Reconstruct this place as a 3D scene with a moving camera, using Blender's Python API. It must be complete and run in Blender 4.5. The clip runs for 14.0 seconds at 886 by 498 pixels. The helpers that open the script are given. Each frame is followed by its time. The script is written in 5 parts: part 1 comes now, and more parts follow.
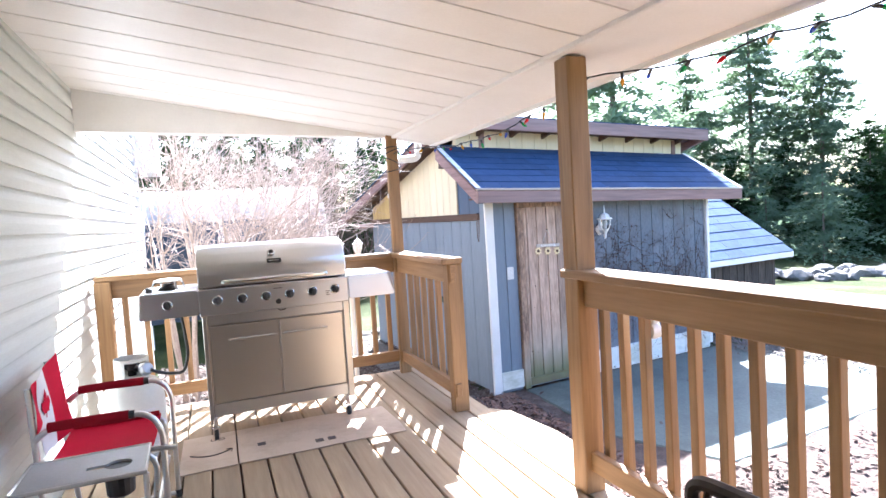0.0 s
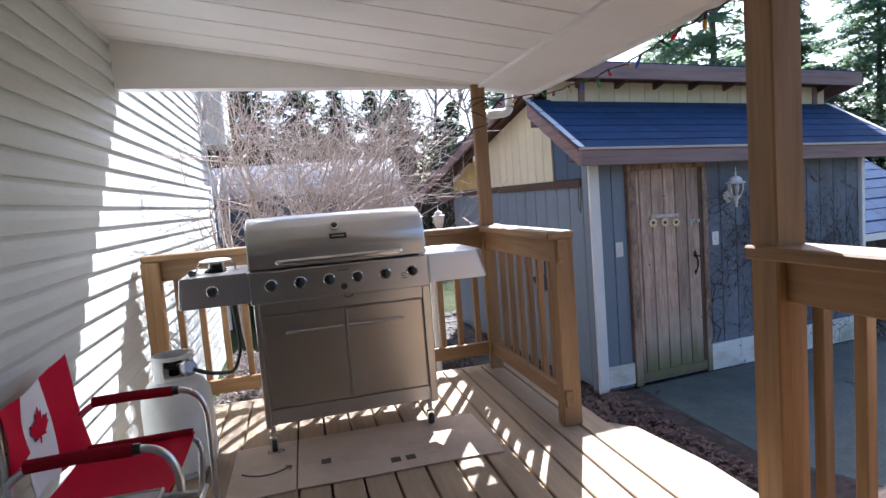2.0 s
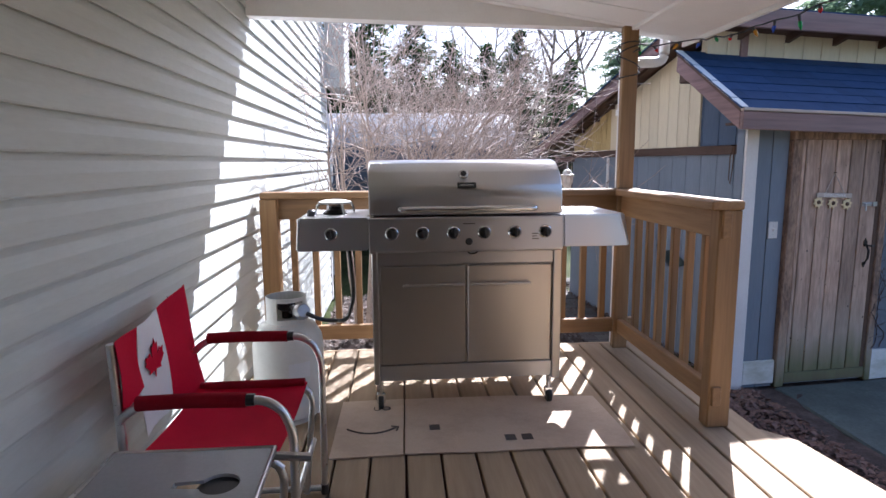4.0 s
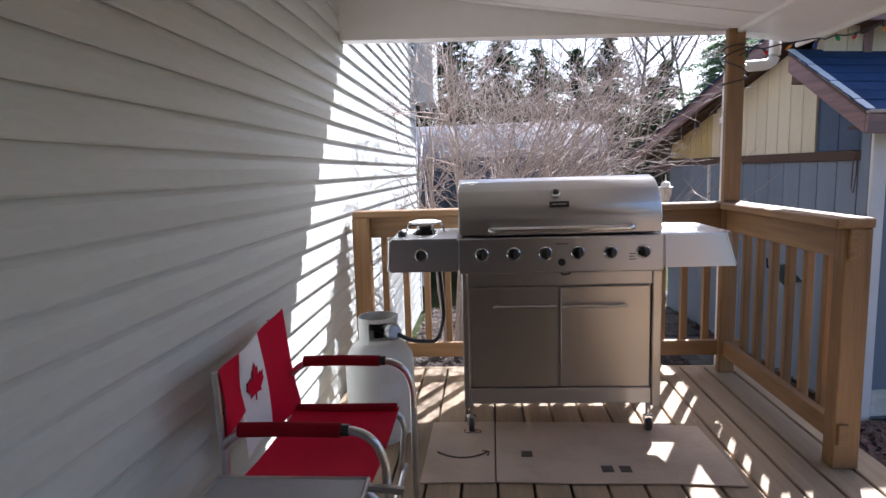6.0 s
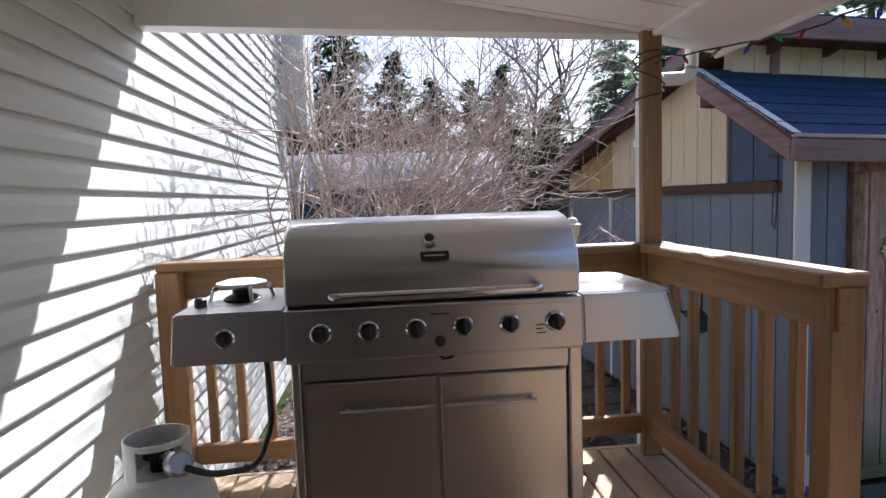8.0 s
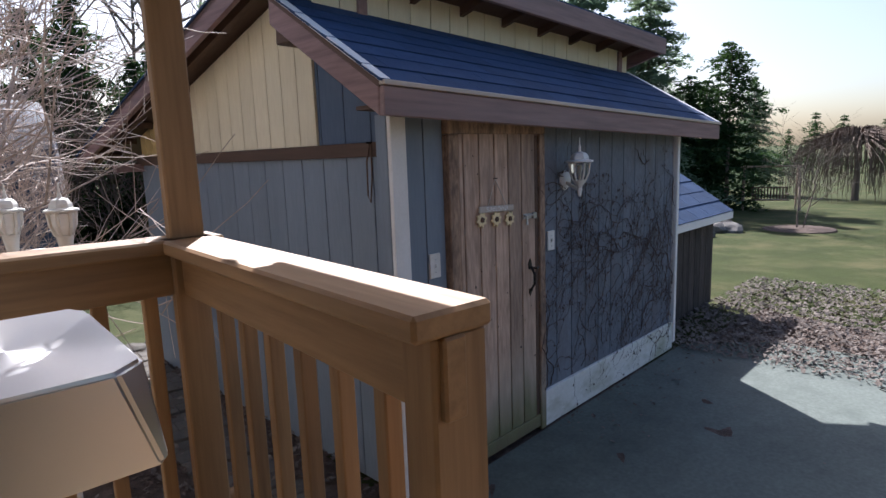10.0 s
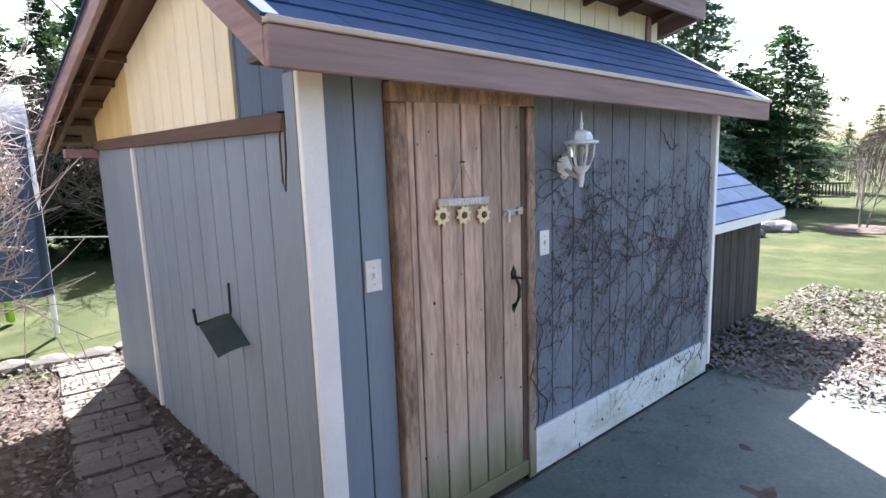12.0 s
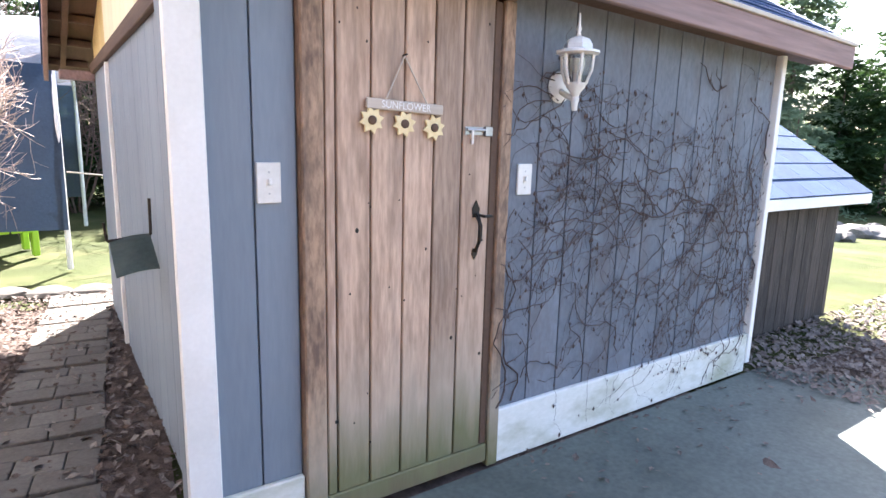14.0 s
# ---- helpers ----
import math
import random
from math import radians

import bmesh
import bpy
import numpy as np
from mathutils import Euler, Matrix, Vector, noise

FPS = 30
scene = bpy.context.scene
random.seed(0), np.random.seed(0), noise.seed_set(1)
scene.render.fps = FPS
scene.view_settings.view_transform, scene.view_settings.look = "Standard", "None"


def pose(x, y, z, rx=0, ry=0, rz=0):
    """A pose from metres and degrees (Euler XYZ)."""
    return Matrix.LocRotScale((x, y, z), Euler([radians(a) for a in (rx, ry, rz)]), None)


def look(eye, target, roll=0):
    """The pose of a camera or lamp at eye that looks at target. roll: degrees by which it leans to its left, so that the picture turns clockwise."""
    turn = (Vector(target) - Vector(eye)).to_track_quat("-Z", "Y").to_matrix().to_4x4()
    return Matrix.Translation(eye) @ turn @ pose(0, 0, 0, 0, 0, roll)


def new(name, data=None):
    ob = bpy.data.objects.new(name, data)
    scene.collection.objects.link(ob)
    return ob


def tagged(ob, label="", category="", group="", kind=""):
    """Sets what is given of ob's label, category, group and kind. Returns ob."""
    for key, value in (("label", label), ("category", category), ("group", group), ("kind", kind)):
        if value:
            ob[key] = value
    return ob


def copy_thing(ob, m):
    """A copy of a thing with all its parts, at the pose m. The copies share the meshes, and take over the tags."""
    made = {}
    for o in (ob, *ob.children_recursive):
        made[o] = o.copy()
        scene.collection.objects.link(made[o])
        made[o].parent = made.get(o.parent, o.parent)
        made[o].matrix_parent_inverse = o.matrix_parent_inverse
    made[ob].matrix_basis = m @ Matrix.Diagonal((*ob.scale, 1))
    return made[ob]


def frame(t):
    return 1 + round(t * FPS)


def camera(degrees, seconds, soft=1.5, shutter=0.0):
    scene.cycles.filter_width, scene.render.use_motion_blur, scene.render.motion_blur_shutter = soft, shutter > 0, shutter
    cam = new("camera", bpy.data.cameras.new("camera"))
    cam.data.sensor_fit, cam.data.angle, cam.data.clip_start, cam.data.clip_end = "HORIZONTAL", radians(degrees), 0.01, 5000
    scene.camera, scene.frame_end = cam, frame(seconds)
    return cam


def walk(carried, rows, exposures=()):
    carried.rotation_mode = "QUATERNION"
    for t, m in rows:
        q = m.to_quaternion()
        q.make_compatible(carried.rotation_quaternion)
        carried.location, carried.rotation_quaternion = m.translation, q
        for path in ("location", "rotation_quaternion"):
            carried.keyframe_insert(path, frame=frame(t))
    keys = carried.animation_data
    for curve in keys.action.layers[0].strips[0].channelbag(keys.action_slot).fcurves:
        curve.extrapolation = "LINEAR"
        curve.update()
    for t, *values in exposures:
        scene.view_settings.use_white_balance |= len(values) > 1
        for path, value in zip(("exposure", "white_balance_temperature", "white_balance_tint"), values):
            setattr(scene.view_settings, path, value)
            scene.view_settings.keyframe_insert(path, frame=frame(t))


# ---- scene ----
cam = camera(74.67, 14.0)
PATH = [
    (0, (0.215, -0.058, 1.250), (0.952, 1.798, 1.136), -3.5),
    (0.5, (0.332, 0.132, 1.245), (1.231, 1.918, 1.218), -3.7),
    (1, (0.405, 0.315, 1.240), (1.058, 2.203, 1.147), -2.3),
    (1.5, (0.427, 0.490, 1.219), (0.953, 2.418, 1.153), -3.6),
    (2, (0.370, 0.693, 1.193), (0.846, 2.627, 1.015), -4.5),
    (2.5, (0.340, 0.813, 1.184), (0.487, 2.789, 0.913), -1.4),
    (2.7, (0.303, 0.863, 1.172), (0.402, 2.842, 0.899), -0.2),
    (4.8, (0.216, 1.020, 1.146), (0.384, 2.989, 0.839), -0.5),
    (5, (0.190, 1.018, 1.195), (0.305, 2.992, 0.895), 0.2),
    (5.5, (0.229, 1.013, 1.191), (0.118, 2.997, 0.961), -2.1),
    (6, (0.246, 1.058, 1.200), (0.093, 3.035, 0.935), -1.8),
    (6.5, (0.228, 1.214, 1.217), (0.199, 3.196, 0.945), -1.1),
    (7, (0.258, 1.417, 1.199), (0.223, 3.397, 0.922), -1.2),
    (7.5, (0.351, 1.652, 1.208), (0.257, 3.634, 0.964), -0.7),
    (8, (0.424, 1.901, 1.204), (0.610, 3.885, 1.037), -1.9),
    (8.5, (0.534, 2.163, 1.200), (1.150, 4.057, 1.019), -2.7),
    (9, (0.725, 2.400, 1.198), (1.601, 4.194, 1.072), -2.2),
    (9.2, (0.802, 2.479, 1.208), (1.811, 4.199, 1.052), -2.4),
    (11.3, (1.587, 2.995, 1.103), (2.930, 4.421, 0.699), -1.3),
    (11.5, (1.651, 3.018, 1.100), (2.904, 4.541, 0.764), -2.0),
    (12, (1.828, 3.018, 1.097), (2.989, 4.613, 0.768), -1.9),
    (12.5, (2.040, 3.107, 1.025), (3.250, 4.684, 0.800), -0.6),
    (13, (2.164, 3.145, 0.964), (3.303, 4.766, 0.688), 0.8),
    (13.5, (2.289, 3.112, 0.869), (3.224, 4.865, 0.641), 2.1),
    (14, (2.464, 3.123, 0.795), (3.415, 4.844, 0.431), 1.5),
]
EXPOSURES = [
    (0.0, 3.55, 5450, 14), (0.5, 2.95, 5400, 14), (1.0, 2.5, 5350, 13), (1.5, 2.2, 5400, 13), (2.5, 1.95, 5450, 16), (5.0, 1.95, 5500, 17), (6.0, 1.7, 5550, 16), (6.5, 1.65, 5550, 16), (7.5, 1.5, 5600, 15),
    (8.5, 1.3, 5650, 16), (9.0, 1.28, 5750, 18), (11.3, 2.1, 5900, 12), (11.6, 2.6, 5900, 12), (12.0, 2.9, 5950, 13), (12.5, 3.2, 6000, 14), (13.0, 3.15, 6100, 15), (13.5, 3.5, 6250, 16), (14.0, 3.6, 6350, 17),
]
walk(cam, [(t, look(eye, target, roll)) for t, eye, target, roll in PATH], EXPOSURES)

# ---- light ----
SUN = Vector((0.53, 1.0, 1.12)).normalized()
world = bpy.data.worlds.new("world")
scene.world = world
world.use_nodes = True
wn = world.node_tree.nodes
sky = wn.new("ShaderNodeTexSky")
sky.sky_type, sky.sun_disc = "NISHITA", False
sky.sun_elevation, sky.sun_rotation = math.asin(SUN.z), math.atan2(SUN.x, SUN.y)
sky.dust_density, sky.ozone_density = 2.5, 0.6
wn["Background"].inputs["Strength"].default_value = 0.07
world.node_tree.links.new(sky.outputs["Color"], wn["Background"].inputs["Color"])
sun = new("sun", bpy.data.lights.new("sun", "SUN"))
sun.data.energy, sun.data.angle, sun.data.color = 5.0, radians(0.5), (1.0, 0.95, 0.88)
sun.matrix_world = look(SUN * 30, (0, 0, 0))


# ---- materials ----
def material(name, one, two, rough=0.6, metal=0.0, scale=6.0, fine=60.0, stretch=(1, 1, 1), bump=0.15, mix=0.5, spread=0.0, depth=0.01, dirt=None, dirt_scale=1.5, dirt_amount=0.35, foot=None):
    """Two tones mixed by coarse and fine noise, an optional stain tone, a bump, and a tone per object by spread."""
    m = bpy.data.materials.new(name)
    m.use_nodes = True
    n, l = m.node_tree.nodes, m.node_tree.links
    shader = n["Principled BSDF"]
    shader.inputs["Metallic"].default_value = metal
    coord, mapping, info = n.new("ShaderNodeTexCoord"), n.new("ShaderNodeMapping"), n.new("ShaderNodeObjectInfo")
    mapping.inputs["Scale"].default_value = stretch
    shift = n.new("ShaderNodeVectorMath")
    shift.operation = "MULTIPLY_ADD"
    shift.inputs[1].default_value = (37.0, 53.0, 71.0)
    l.new(info.outputs["Random"], shift.inputs[0])
    l.new(coord.outputs["Object"], shift.inputs[2])
    l.new(shift.outputs[0], mapping.inputs["Vector"])

    def grain(s, detail, rough_=0.6):
        g = n.new("ShaderNodeTexNoise")
        g.inputs["Scale"].default_value, g.inputs["Detail"].default_value, g.inputs["Roughness"].default_value = s, detail, rough_
        l.new(mapping.outputs[0], g.inputs["Vector"])
        return g.outputs["Fac"]

    def blend(a, b, fac, kind="MIX"):
        x = n.new("ShaderNodeMix")
        x.data_type, x.blend_type = "RGBA", kind
        for socket, value in ((x.inputs[0], fac), (x.inputs[6], a), (x.inputs[7], b)):
            if isinstance(value, (tuple, float, int)):
                socket.default_value = (*value, 1) if isinstance(value, tuple) else value
            else:
                l.new(value, socket)
        return x.outputs[2]

    coarse, small = grain(scale, 4), grain(fine, 5)
    add = n.new("ShaderNodeMath")
    add.operation = "MULTIPLY_ADD"
    add.inputs[1].default_value = 0.5
    l.new(small, add.inputs[0])
    half = n.new("ShaderNodeMath")
    half.operation = "MULTIPLY"
    half.inputs[1].default_value = 0.5
    l.new(coarse, half.inputs[0])
    l.new(half.outputs[0], add.inputs[2])
    ramp = n.new("ShaderNodeMapRange")
    ramp.inputs[1].default_value, ramp.inputs[2].default_value = 0.5 - 0.22 * (0.3 + mix), 0.5 + 0.22 * (0.3 + mix)
    l.new(add.outputs[0], ramp.inputs[0])
    colour = blend(one, two, ramp.outputs[0])
    if dirt:
        patch = n.new("ShaderNodeMapRange")
        patch.inputs[1].default_value, patch.inputs[2].default_value, patch.inputs[4].default_value = 0.48, 0.68, dirt_amount
        l.new(grain(dirt_scale, 6, 0.65), patch.inputs[0])
        colour = blend(colour, dirt, patch.outputs[0])
    if spread:
        vary = n.new("ShaderNodeMapRange")
        vary.inputs[3].default_value, vary.inputs[4].default_value = 1 - spread, 1 + spread
        l.new(info.outputs["Random"], vary.inputs[0])
        grey = n.new("ShaderNodeCombineColor")
        for i in range(3):
            l.new(vary.outputs[0], grey.inputs[i])
        colour = blend(colour, grey.outputs[0], 1.0, "MULTIPLY")
    for tone, low, high in foot or ():
        axes = n.new("ShaderNodeSeparateXYZ")
        l.new(coord.outputs["Object"], axes.inputs[0])
        wobble = n.new("ShaderNodeMath")
        wobble.operation = "MULTIPLY_ADD"
        wobble.inputs[1].default_value = 0.55
        l.new(grain(4.0, 6, 0.7), wobble.inputs[0])
        l.new(axes.outputs[2], wobble.inputs[2])
        rise = n.new("ShaderNodeMapRange")
        rise.inputs[1].default_value, rise.inputs[2].default_value, rise.inputs[3].default_value, rise.inputs[4].default_value = low + 0.27, high + 0.27, 0.8, 0.0
        l.new(wobble.outputs[0], rise.inputs[0])
        colour = blend(colour, tone, rise.outputs[0])
    l.new(colour, shader.inputs["Base Color"])
    gloss = n.new("ShaderNodeMapRange")
    gloss.inputs[3].default_value, gloss.inputs[4].default_value = max(0.02, rough - (0.02 if metal else 0.1)), min(1, rough + (0.02 if metal else 0.1))
    l.new(small, gloss.inputs[0])
    l.new(gloss.outputs[0], shader.inputs["Roughness"])
    if bump:
        b = n.new("ShaderNodeBump")
        b.inputs["Strength"].default_value, b.inputs["Distance"].default_value = bump, depth
        l.new(add.outputs[0], b.inputs["Height"])
        l.new(b.outputs[0], shader.inputs["Normal"])
    return m


ALONG_X, ALONG_Y, ALONG_Z = (0.06, 1, 1), (1, 0.06, 1), (1, 1, 0.06)
VINYL = material("vinyl_siding", (0.61, 0.63, 0.59), (0.54, 0.555, 0.52), 0.45, scale=2, fine=120, stretch=(1, 0.15, 1), bump=0.08, depth=0.003, spread=0.02, dirt=(0.54, 0.54, 0.50), dirt_amount=0.3)
SOFFIT = material("white_soffit", (0.82, 0.80, 0.77), (0.76, 0.74, 0.71), 0.4, scale=3, fine=90, bump=0.05, depth=0.003, dirt=(0.66, 0.62, 0.57), dirt_amount=0.2)
WHITE = material("white_paint", (0.80, 0.79, 0.77), (0.72, 0.71, 0.69), 0.5, scale=5, fine=80, bump=0.12, depth=0.003, dirt=(0.50, 0.49, 0.42), dirt_amount=0.35)
CEDAR_X, CEDAR_Y, CEDAR_Z = (material("treated_lumber_" + n, (0.38, 0.222, 0.098), (0.19, 0.108, 0.046), 0.6, scale=5, fine=45, stretch=s, bump=0.3, depth=0.004, spread=0.14, dirt=(0.14, 0.075, 0.035), dirt_scale=4, dirt_amount=0.4) for n, s in (("x", ALONG_X), ("y", ALONG_Y), ("z", ALONG_Z)))
DECK = material("weathered_deck_board", (0.43, 0.325, 0.205), (0.29, 0.205, 0.12), 0.75, scale=5, fine=50, stretch=ALONG_Y, bump=0.35, depth=0.004, spread=0.12, dirt=(0.20, 0.155, 0.115), dirt_scale=2.5, dirt_amount=0.45)
BLUE_WALL = material("blue_grey_siding", (0.205, 0.247, 0.30), (0.16, 0.197, 0.247), 0.65, scale=3, fine=70, stretch=(1, 1, 0.15), bump=0.2, depth=0.003, spread=0.05, dirt=(0.15, 0.17, 0.20), dirt_amount=0.3)
STAINED = material("ivy_stained_siding", (0.178, 0.202, 0.24), (0.10, 0.115, 0.142), 0.75, scale=3, fine=50, stretch=(1, 1, 0.5), bump=0.3, depth=0.004, spread=0.1, dirt=(0.10, 0.085, 0.085), dirt_scale=3.5, dirt_amount=0.65)
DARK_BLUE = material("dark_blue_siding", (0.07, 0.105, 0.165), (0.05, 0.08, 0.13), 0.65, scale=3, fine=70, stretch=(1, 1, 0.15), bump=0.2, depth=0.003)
CREAM = material("cream_siding", (0.74, 0.66, 0.47), (0.64, 0.56, 0.38), 0.65, scale=3, fine=70, stretch=(1, 1, 0.15), bump=0.2, depth=0.003, spread=0.04, dirt=(0.48, 0.42, 0.30), dirt_amount=0.25)
YELLOW = material("yellowed_siding", (0.58, 0.45, 0.20), (0.48, 0.36, 0.15), 0.7, scale=3, fine=70, stretch=(1, 1, 0.15), bump=0.2, depth=0.003)
FASCIA_X, FASCIA_Y = (material("mauve_brown_fascia_" + n, (0.29, 0.18, 0.162), (0.15, 0.092, 0.084), 0.7, scale=5, fine=45, stretch=s, mix=0.3, bump=0.35, depth=0.004, dirt=(0.33, 0.27, 0.25), dirt_scale=3, dirt_amount=0.3) for n, s in (("x", ALONG_X), ("y", ALONG_Y)))
BROWN = material("dark_brown_timber", (0.115, 0.065, 0.04), (0.07, 0.04, 0.026), 0.75, scale=5, fine=45, stretch=ALONG_Y, bump=0.3, depth=0.004, spread=0.1)
DOOR_WOOD = material("weathered_door_plank", (0.54, 0.385, 0.285), (0.31, 0.21, 0.15), 0.75, scale=9, fine=70, stretch=(1, 1, 0.13), bump=0.55, depth=0.005, mix=0.15, spread=0.22, dirt=(0.115, 0.088, 0.074), dirt_scale=6, dirt_amount=0.7, foot=(((0.40, 0.335, 0.26), -0.12, 0.22), ((0.10, 0.115, 0.035), -0.30, -0.06), ((0.13, 0.10, 0.06), -0.46, -0.33)))
FRAME_WOOD = material("mottled_door_frame", (0.42, 0.28, 0.185), (0.15, 0.098, 0.07), 0.8, scale=14, fine=70, stretch=(1, 1, 0.3), bump=0.5, depth=0.005, mix=0.2, spread=0.1, dirt=(0.075, 0.055, 0.045), dirt_scale=9, dirt_amount=0.7, foot=(((0.36, 0.31, 0.24), -0.2, 0.1), ((0.10, 0.11, 0.035), -0.42, -0.2)))
SCUFFED = material("scuffed_white_board", (0.78, 0.78, 0.75), (0.62, 0.63, 0.58), 0.6, scale=4, fine=60, stretch=(0.5, 1, 1), bump=0.25, depth=0.004, dirt=(0.30, 0.31, 0.19), dirt_scale=3.5, dirt_amount=0.8)
GREY_WOOD = material("dark_weathered_boards", (0.065, 0.052, 0.044), (0.024, 0.02, 0.017), 0.9, scale=14, fine=60, stretch=(1, 1, 0.10), bump=0.9, depth=0.012, mix=0.1, spread=0.2, dirt=(0.02, 0.017, 0.015), dirt_scale=9, dirt_amount=0.7)
SHINGLE = material("blue_asphalt_shingle", (0.038, 0.073, 0.152), (0.021, 0.043, 0.096), 0.9, scale=9, fine=220, bump=0.5, depth=0.004, spread=0.14)
SHINGLE.node_tree.nodes["Principled BSDF"].inputs["Specular IOR Level"].default_value = 0.18
STEEL_X = material("brushed_steel", (0.60, 0.595, 0.59), (0.592, 0.587, 0.582), 0.33, 1.0, scale=2, fine=160, stretch=(0.3, 1, 1), bump=0.0)
STEEL_Z = material("brushed_steel_upright", (0.60, 0.575, 0.54), (0.59, 0.565, 0.53), 0.31, 1.0, scale=1.5, fine=90, stretch=(1, 1, 0.02), bump=0.0)


def brush(m, amount):
    """Fine level brushing: the shine is drawn out upright."""
    n, l = m.node_tree.nodes, m.node_tree.links
    way = n.new("ShaderNodeTangent")
    way.direction_type, way.axis = "RADIAL", "Z"
    shader = n["Principled BSDF"]
    shader.inputs["Anisotropic"].default_value, shader.inputs["Anisotropic Rotation"].default_value = amount, 0.25
    l.new(way.outputs[0], shader.inputs["Tangent"])


brush(STEEL_X, 0.7)
brush(STEEL_Z, 0.7)
CHROME = material("polished_steel", (0.72, 0.72, 0.72), (0.64, 0.64, 0.64), 0.14, 1.0, bump=0.0)
ALUMINIUM = material("satin_aluminium_tube", (0.70, 0.70, 0.70), (0.60, 0.60, 0.61), 0.28, 1.0, scale=8, fine=90, bump=0.03, depth=0.001)
BLACK = material("black_plastic", (0.016, 0.016, 0.017), (0.028, 0.028, 0.028), 0.4, bump=0.05, depth=0.001)
IRON = material("black_iron", (0.018, 0.017, 0.016), (0.035, 0.03, 0.026), 0.5, 0.6, scale=20, bump=0.2, depth=0.001)
RED = material("red_canvas", (0.56, 0.006, 0.036), (0.44, 0.004, 0.026), 0.8, scale=8, fine=300, bump=0.25, depth=0.002)
RED_DARK = material("dark_red_padding", (0.30, 0.010, 0.022), (0.22, 0.006, 0.015), 0.85, scale=8, fine=300, bump=0.25, depth=0.002)
CANVAS = material("white_canvas", (0.78, 0.78, 0.78), (0.70, 0.70, 0.71), 0.8, scale=8, fine=300, bump=0.2, depth=0.002)
TANK_PAINT = material("white_tank_enamel", (0.74, 0.73, 0.69), (0.66, 0.65, 0.61), 0.35, scale=4, fine=60, bump=0.04, depth=0.002, dirt=(0.50, 0.46, 0.40), dirt_scale=3, dirt_amount=0.3)
CARD = material("brown_cardboard", (0.60, 0.48, 0.36), (0.52, 0.405, 0.30), 0.85, scale=3, fine=120, bump=0.15, depth=0.003, dirt=(0.31, 0.22, 0.15), dirt_scale=4, dirt_amount=0.4)
INK = material("dark_print", (0.07, 0.055, 0.045), (0.10, 0.08, 0.065), 0.8, bump=0.0)
CONCRETE = material("worn_concrete", (0.12, 0.142, 0.125), (0.07, 0.085, 0.075), 0.8, scale=1.6, fine=45, bump=0.3, depth=0.004, mix=0.35, dirt=(0.055, 0.07, 0.06), dirt_scale=2.2, dirt_amount=0.75)
STONE = material("grey_paving_stone", (0.14, 0.128, 0.112), (0.085, 0.078, 0.07), 0.85, scale=4, fine=60, bump=0.4, depth=0.006, spread=0.15)
ROCK = material("field_rock", (0.17, 0.155, 0.14), (0.08, 0.074, 0.068), 0.85, scale=5, fine=40, bump=0.5, depth=0.02, spread=0.25)
MULCH = material("red_brown_bark_mulch", (0.13, 0.098, 0.083), (0.052, 0.04, 0.034), 0.95, scale=25, fine=140, bump=0.9, depth=0.02, dirt=(0.21, 0.16, 0.132), dirt_scale=9, dirt_amount=0.5)
LAWN = material("spring_lawn", (0.050, 0.062, 0.019), (0.024, 0.032, 0.010), 0.9, scale=1.5, fine=60, bump=0.8, depth=0.03, dirt=(0.105, 0.095, 0.045), dirt_scale=1.1, dirt_amount=0.65)
BARK = material("grey_brown_bark", (0.20, 0.155, 0.12), (0.11, 0.085, 0.07), 0.9, scale=12, fine=60, stretch=(1, 1, 0.3), bump=0.5, depth=0.01)
TWIG = material("pale_bare_twigs", (0.52, 0.43, 0.37), (0.27, 0.205, 0.17), 0.75, scale=10, fine=60, bump=0.2, depth=0.003, spread=0.1)
NEEDLE = material("dark_conifer_needles", (0.035, 0.068, 0.026), (0.018, 0.038, 0.018), 0.75, scale=1.2, fine=30, bump=0.0, spread=0.2)
PINE = material("pine_needles", (0.16, 0.22, 0.15), (0.075, 0.12, 0.08), 0.75, scale=0.8, fine=12, bump=0.0, spread=0.25)
DRY = material("brown_thicket_stems", (0.155, 0.105, 0.075), (0.085, 0.058, 0.044), 0.9, scale=3, fine=30, bump=0.0, spread=0.15)
CHIP = material("red_brown_bark_chip", (0.26, 0.155, 0.115), (0.10, 0.06, 0.047), 0.9, scale=9, fine=50, bump=0.2, depth=0.003)
LEAF = material("dry_fallen_leaves", (0.27, 0.235, 0.21), (0.085, 0.068, 0.058), 0.9, scale=6, fine=60, bump=0.2, depth=0.003, spread=0.2)
VINE = material("bare_ivy_stems", (0.095, 0.066, 0.058), (0.045, 0.032, 0.031), 0.85, scale=10, fine=60, bump=0.2, depth=0.003)
TARP = material("blue_tarpaulin", (0.042, 0.072, 0.115), (0.026, 0.046, 0.078), 0.4, scale=2, fine=40, bump=0.3, depth=0.02)
# paler than TARP: the sun's glare on the shelter roof is in this colour
TARP_GLARE = material("pale_tarpaulin", (0.28, 0.295, 0.33), (0.18, 0.195, 0.235), 0.4, scale=2, fine=40, bump=0.3, depth=0.02)
LIME = material("lime_plastic", (0.32, 0.55, 0.02), (0.27, 0.47, 0.02), 0.45, scale=4, bump=0.03, depth=0.002)
GREEN = material("grey_green_metal", (0.085, 0.125, 0.10), (0.055, 0.08, 0.066), 0.55, scale=10, fine=60, bump=0.15, depth=0.002, dirt=(0.13, 0.13, 0.10), dirt_scale=12, dirt_amount=0.5)
SUNFLOWER = material("yellow_painted_petals", (0.80, 0.67, 0.40), (0.70, 0.55, 0.30), 0.7, scale=20, fine=80, bump=0.15, depth=0.002)
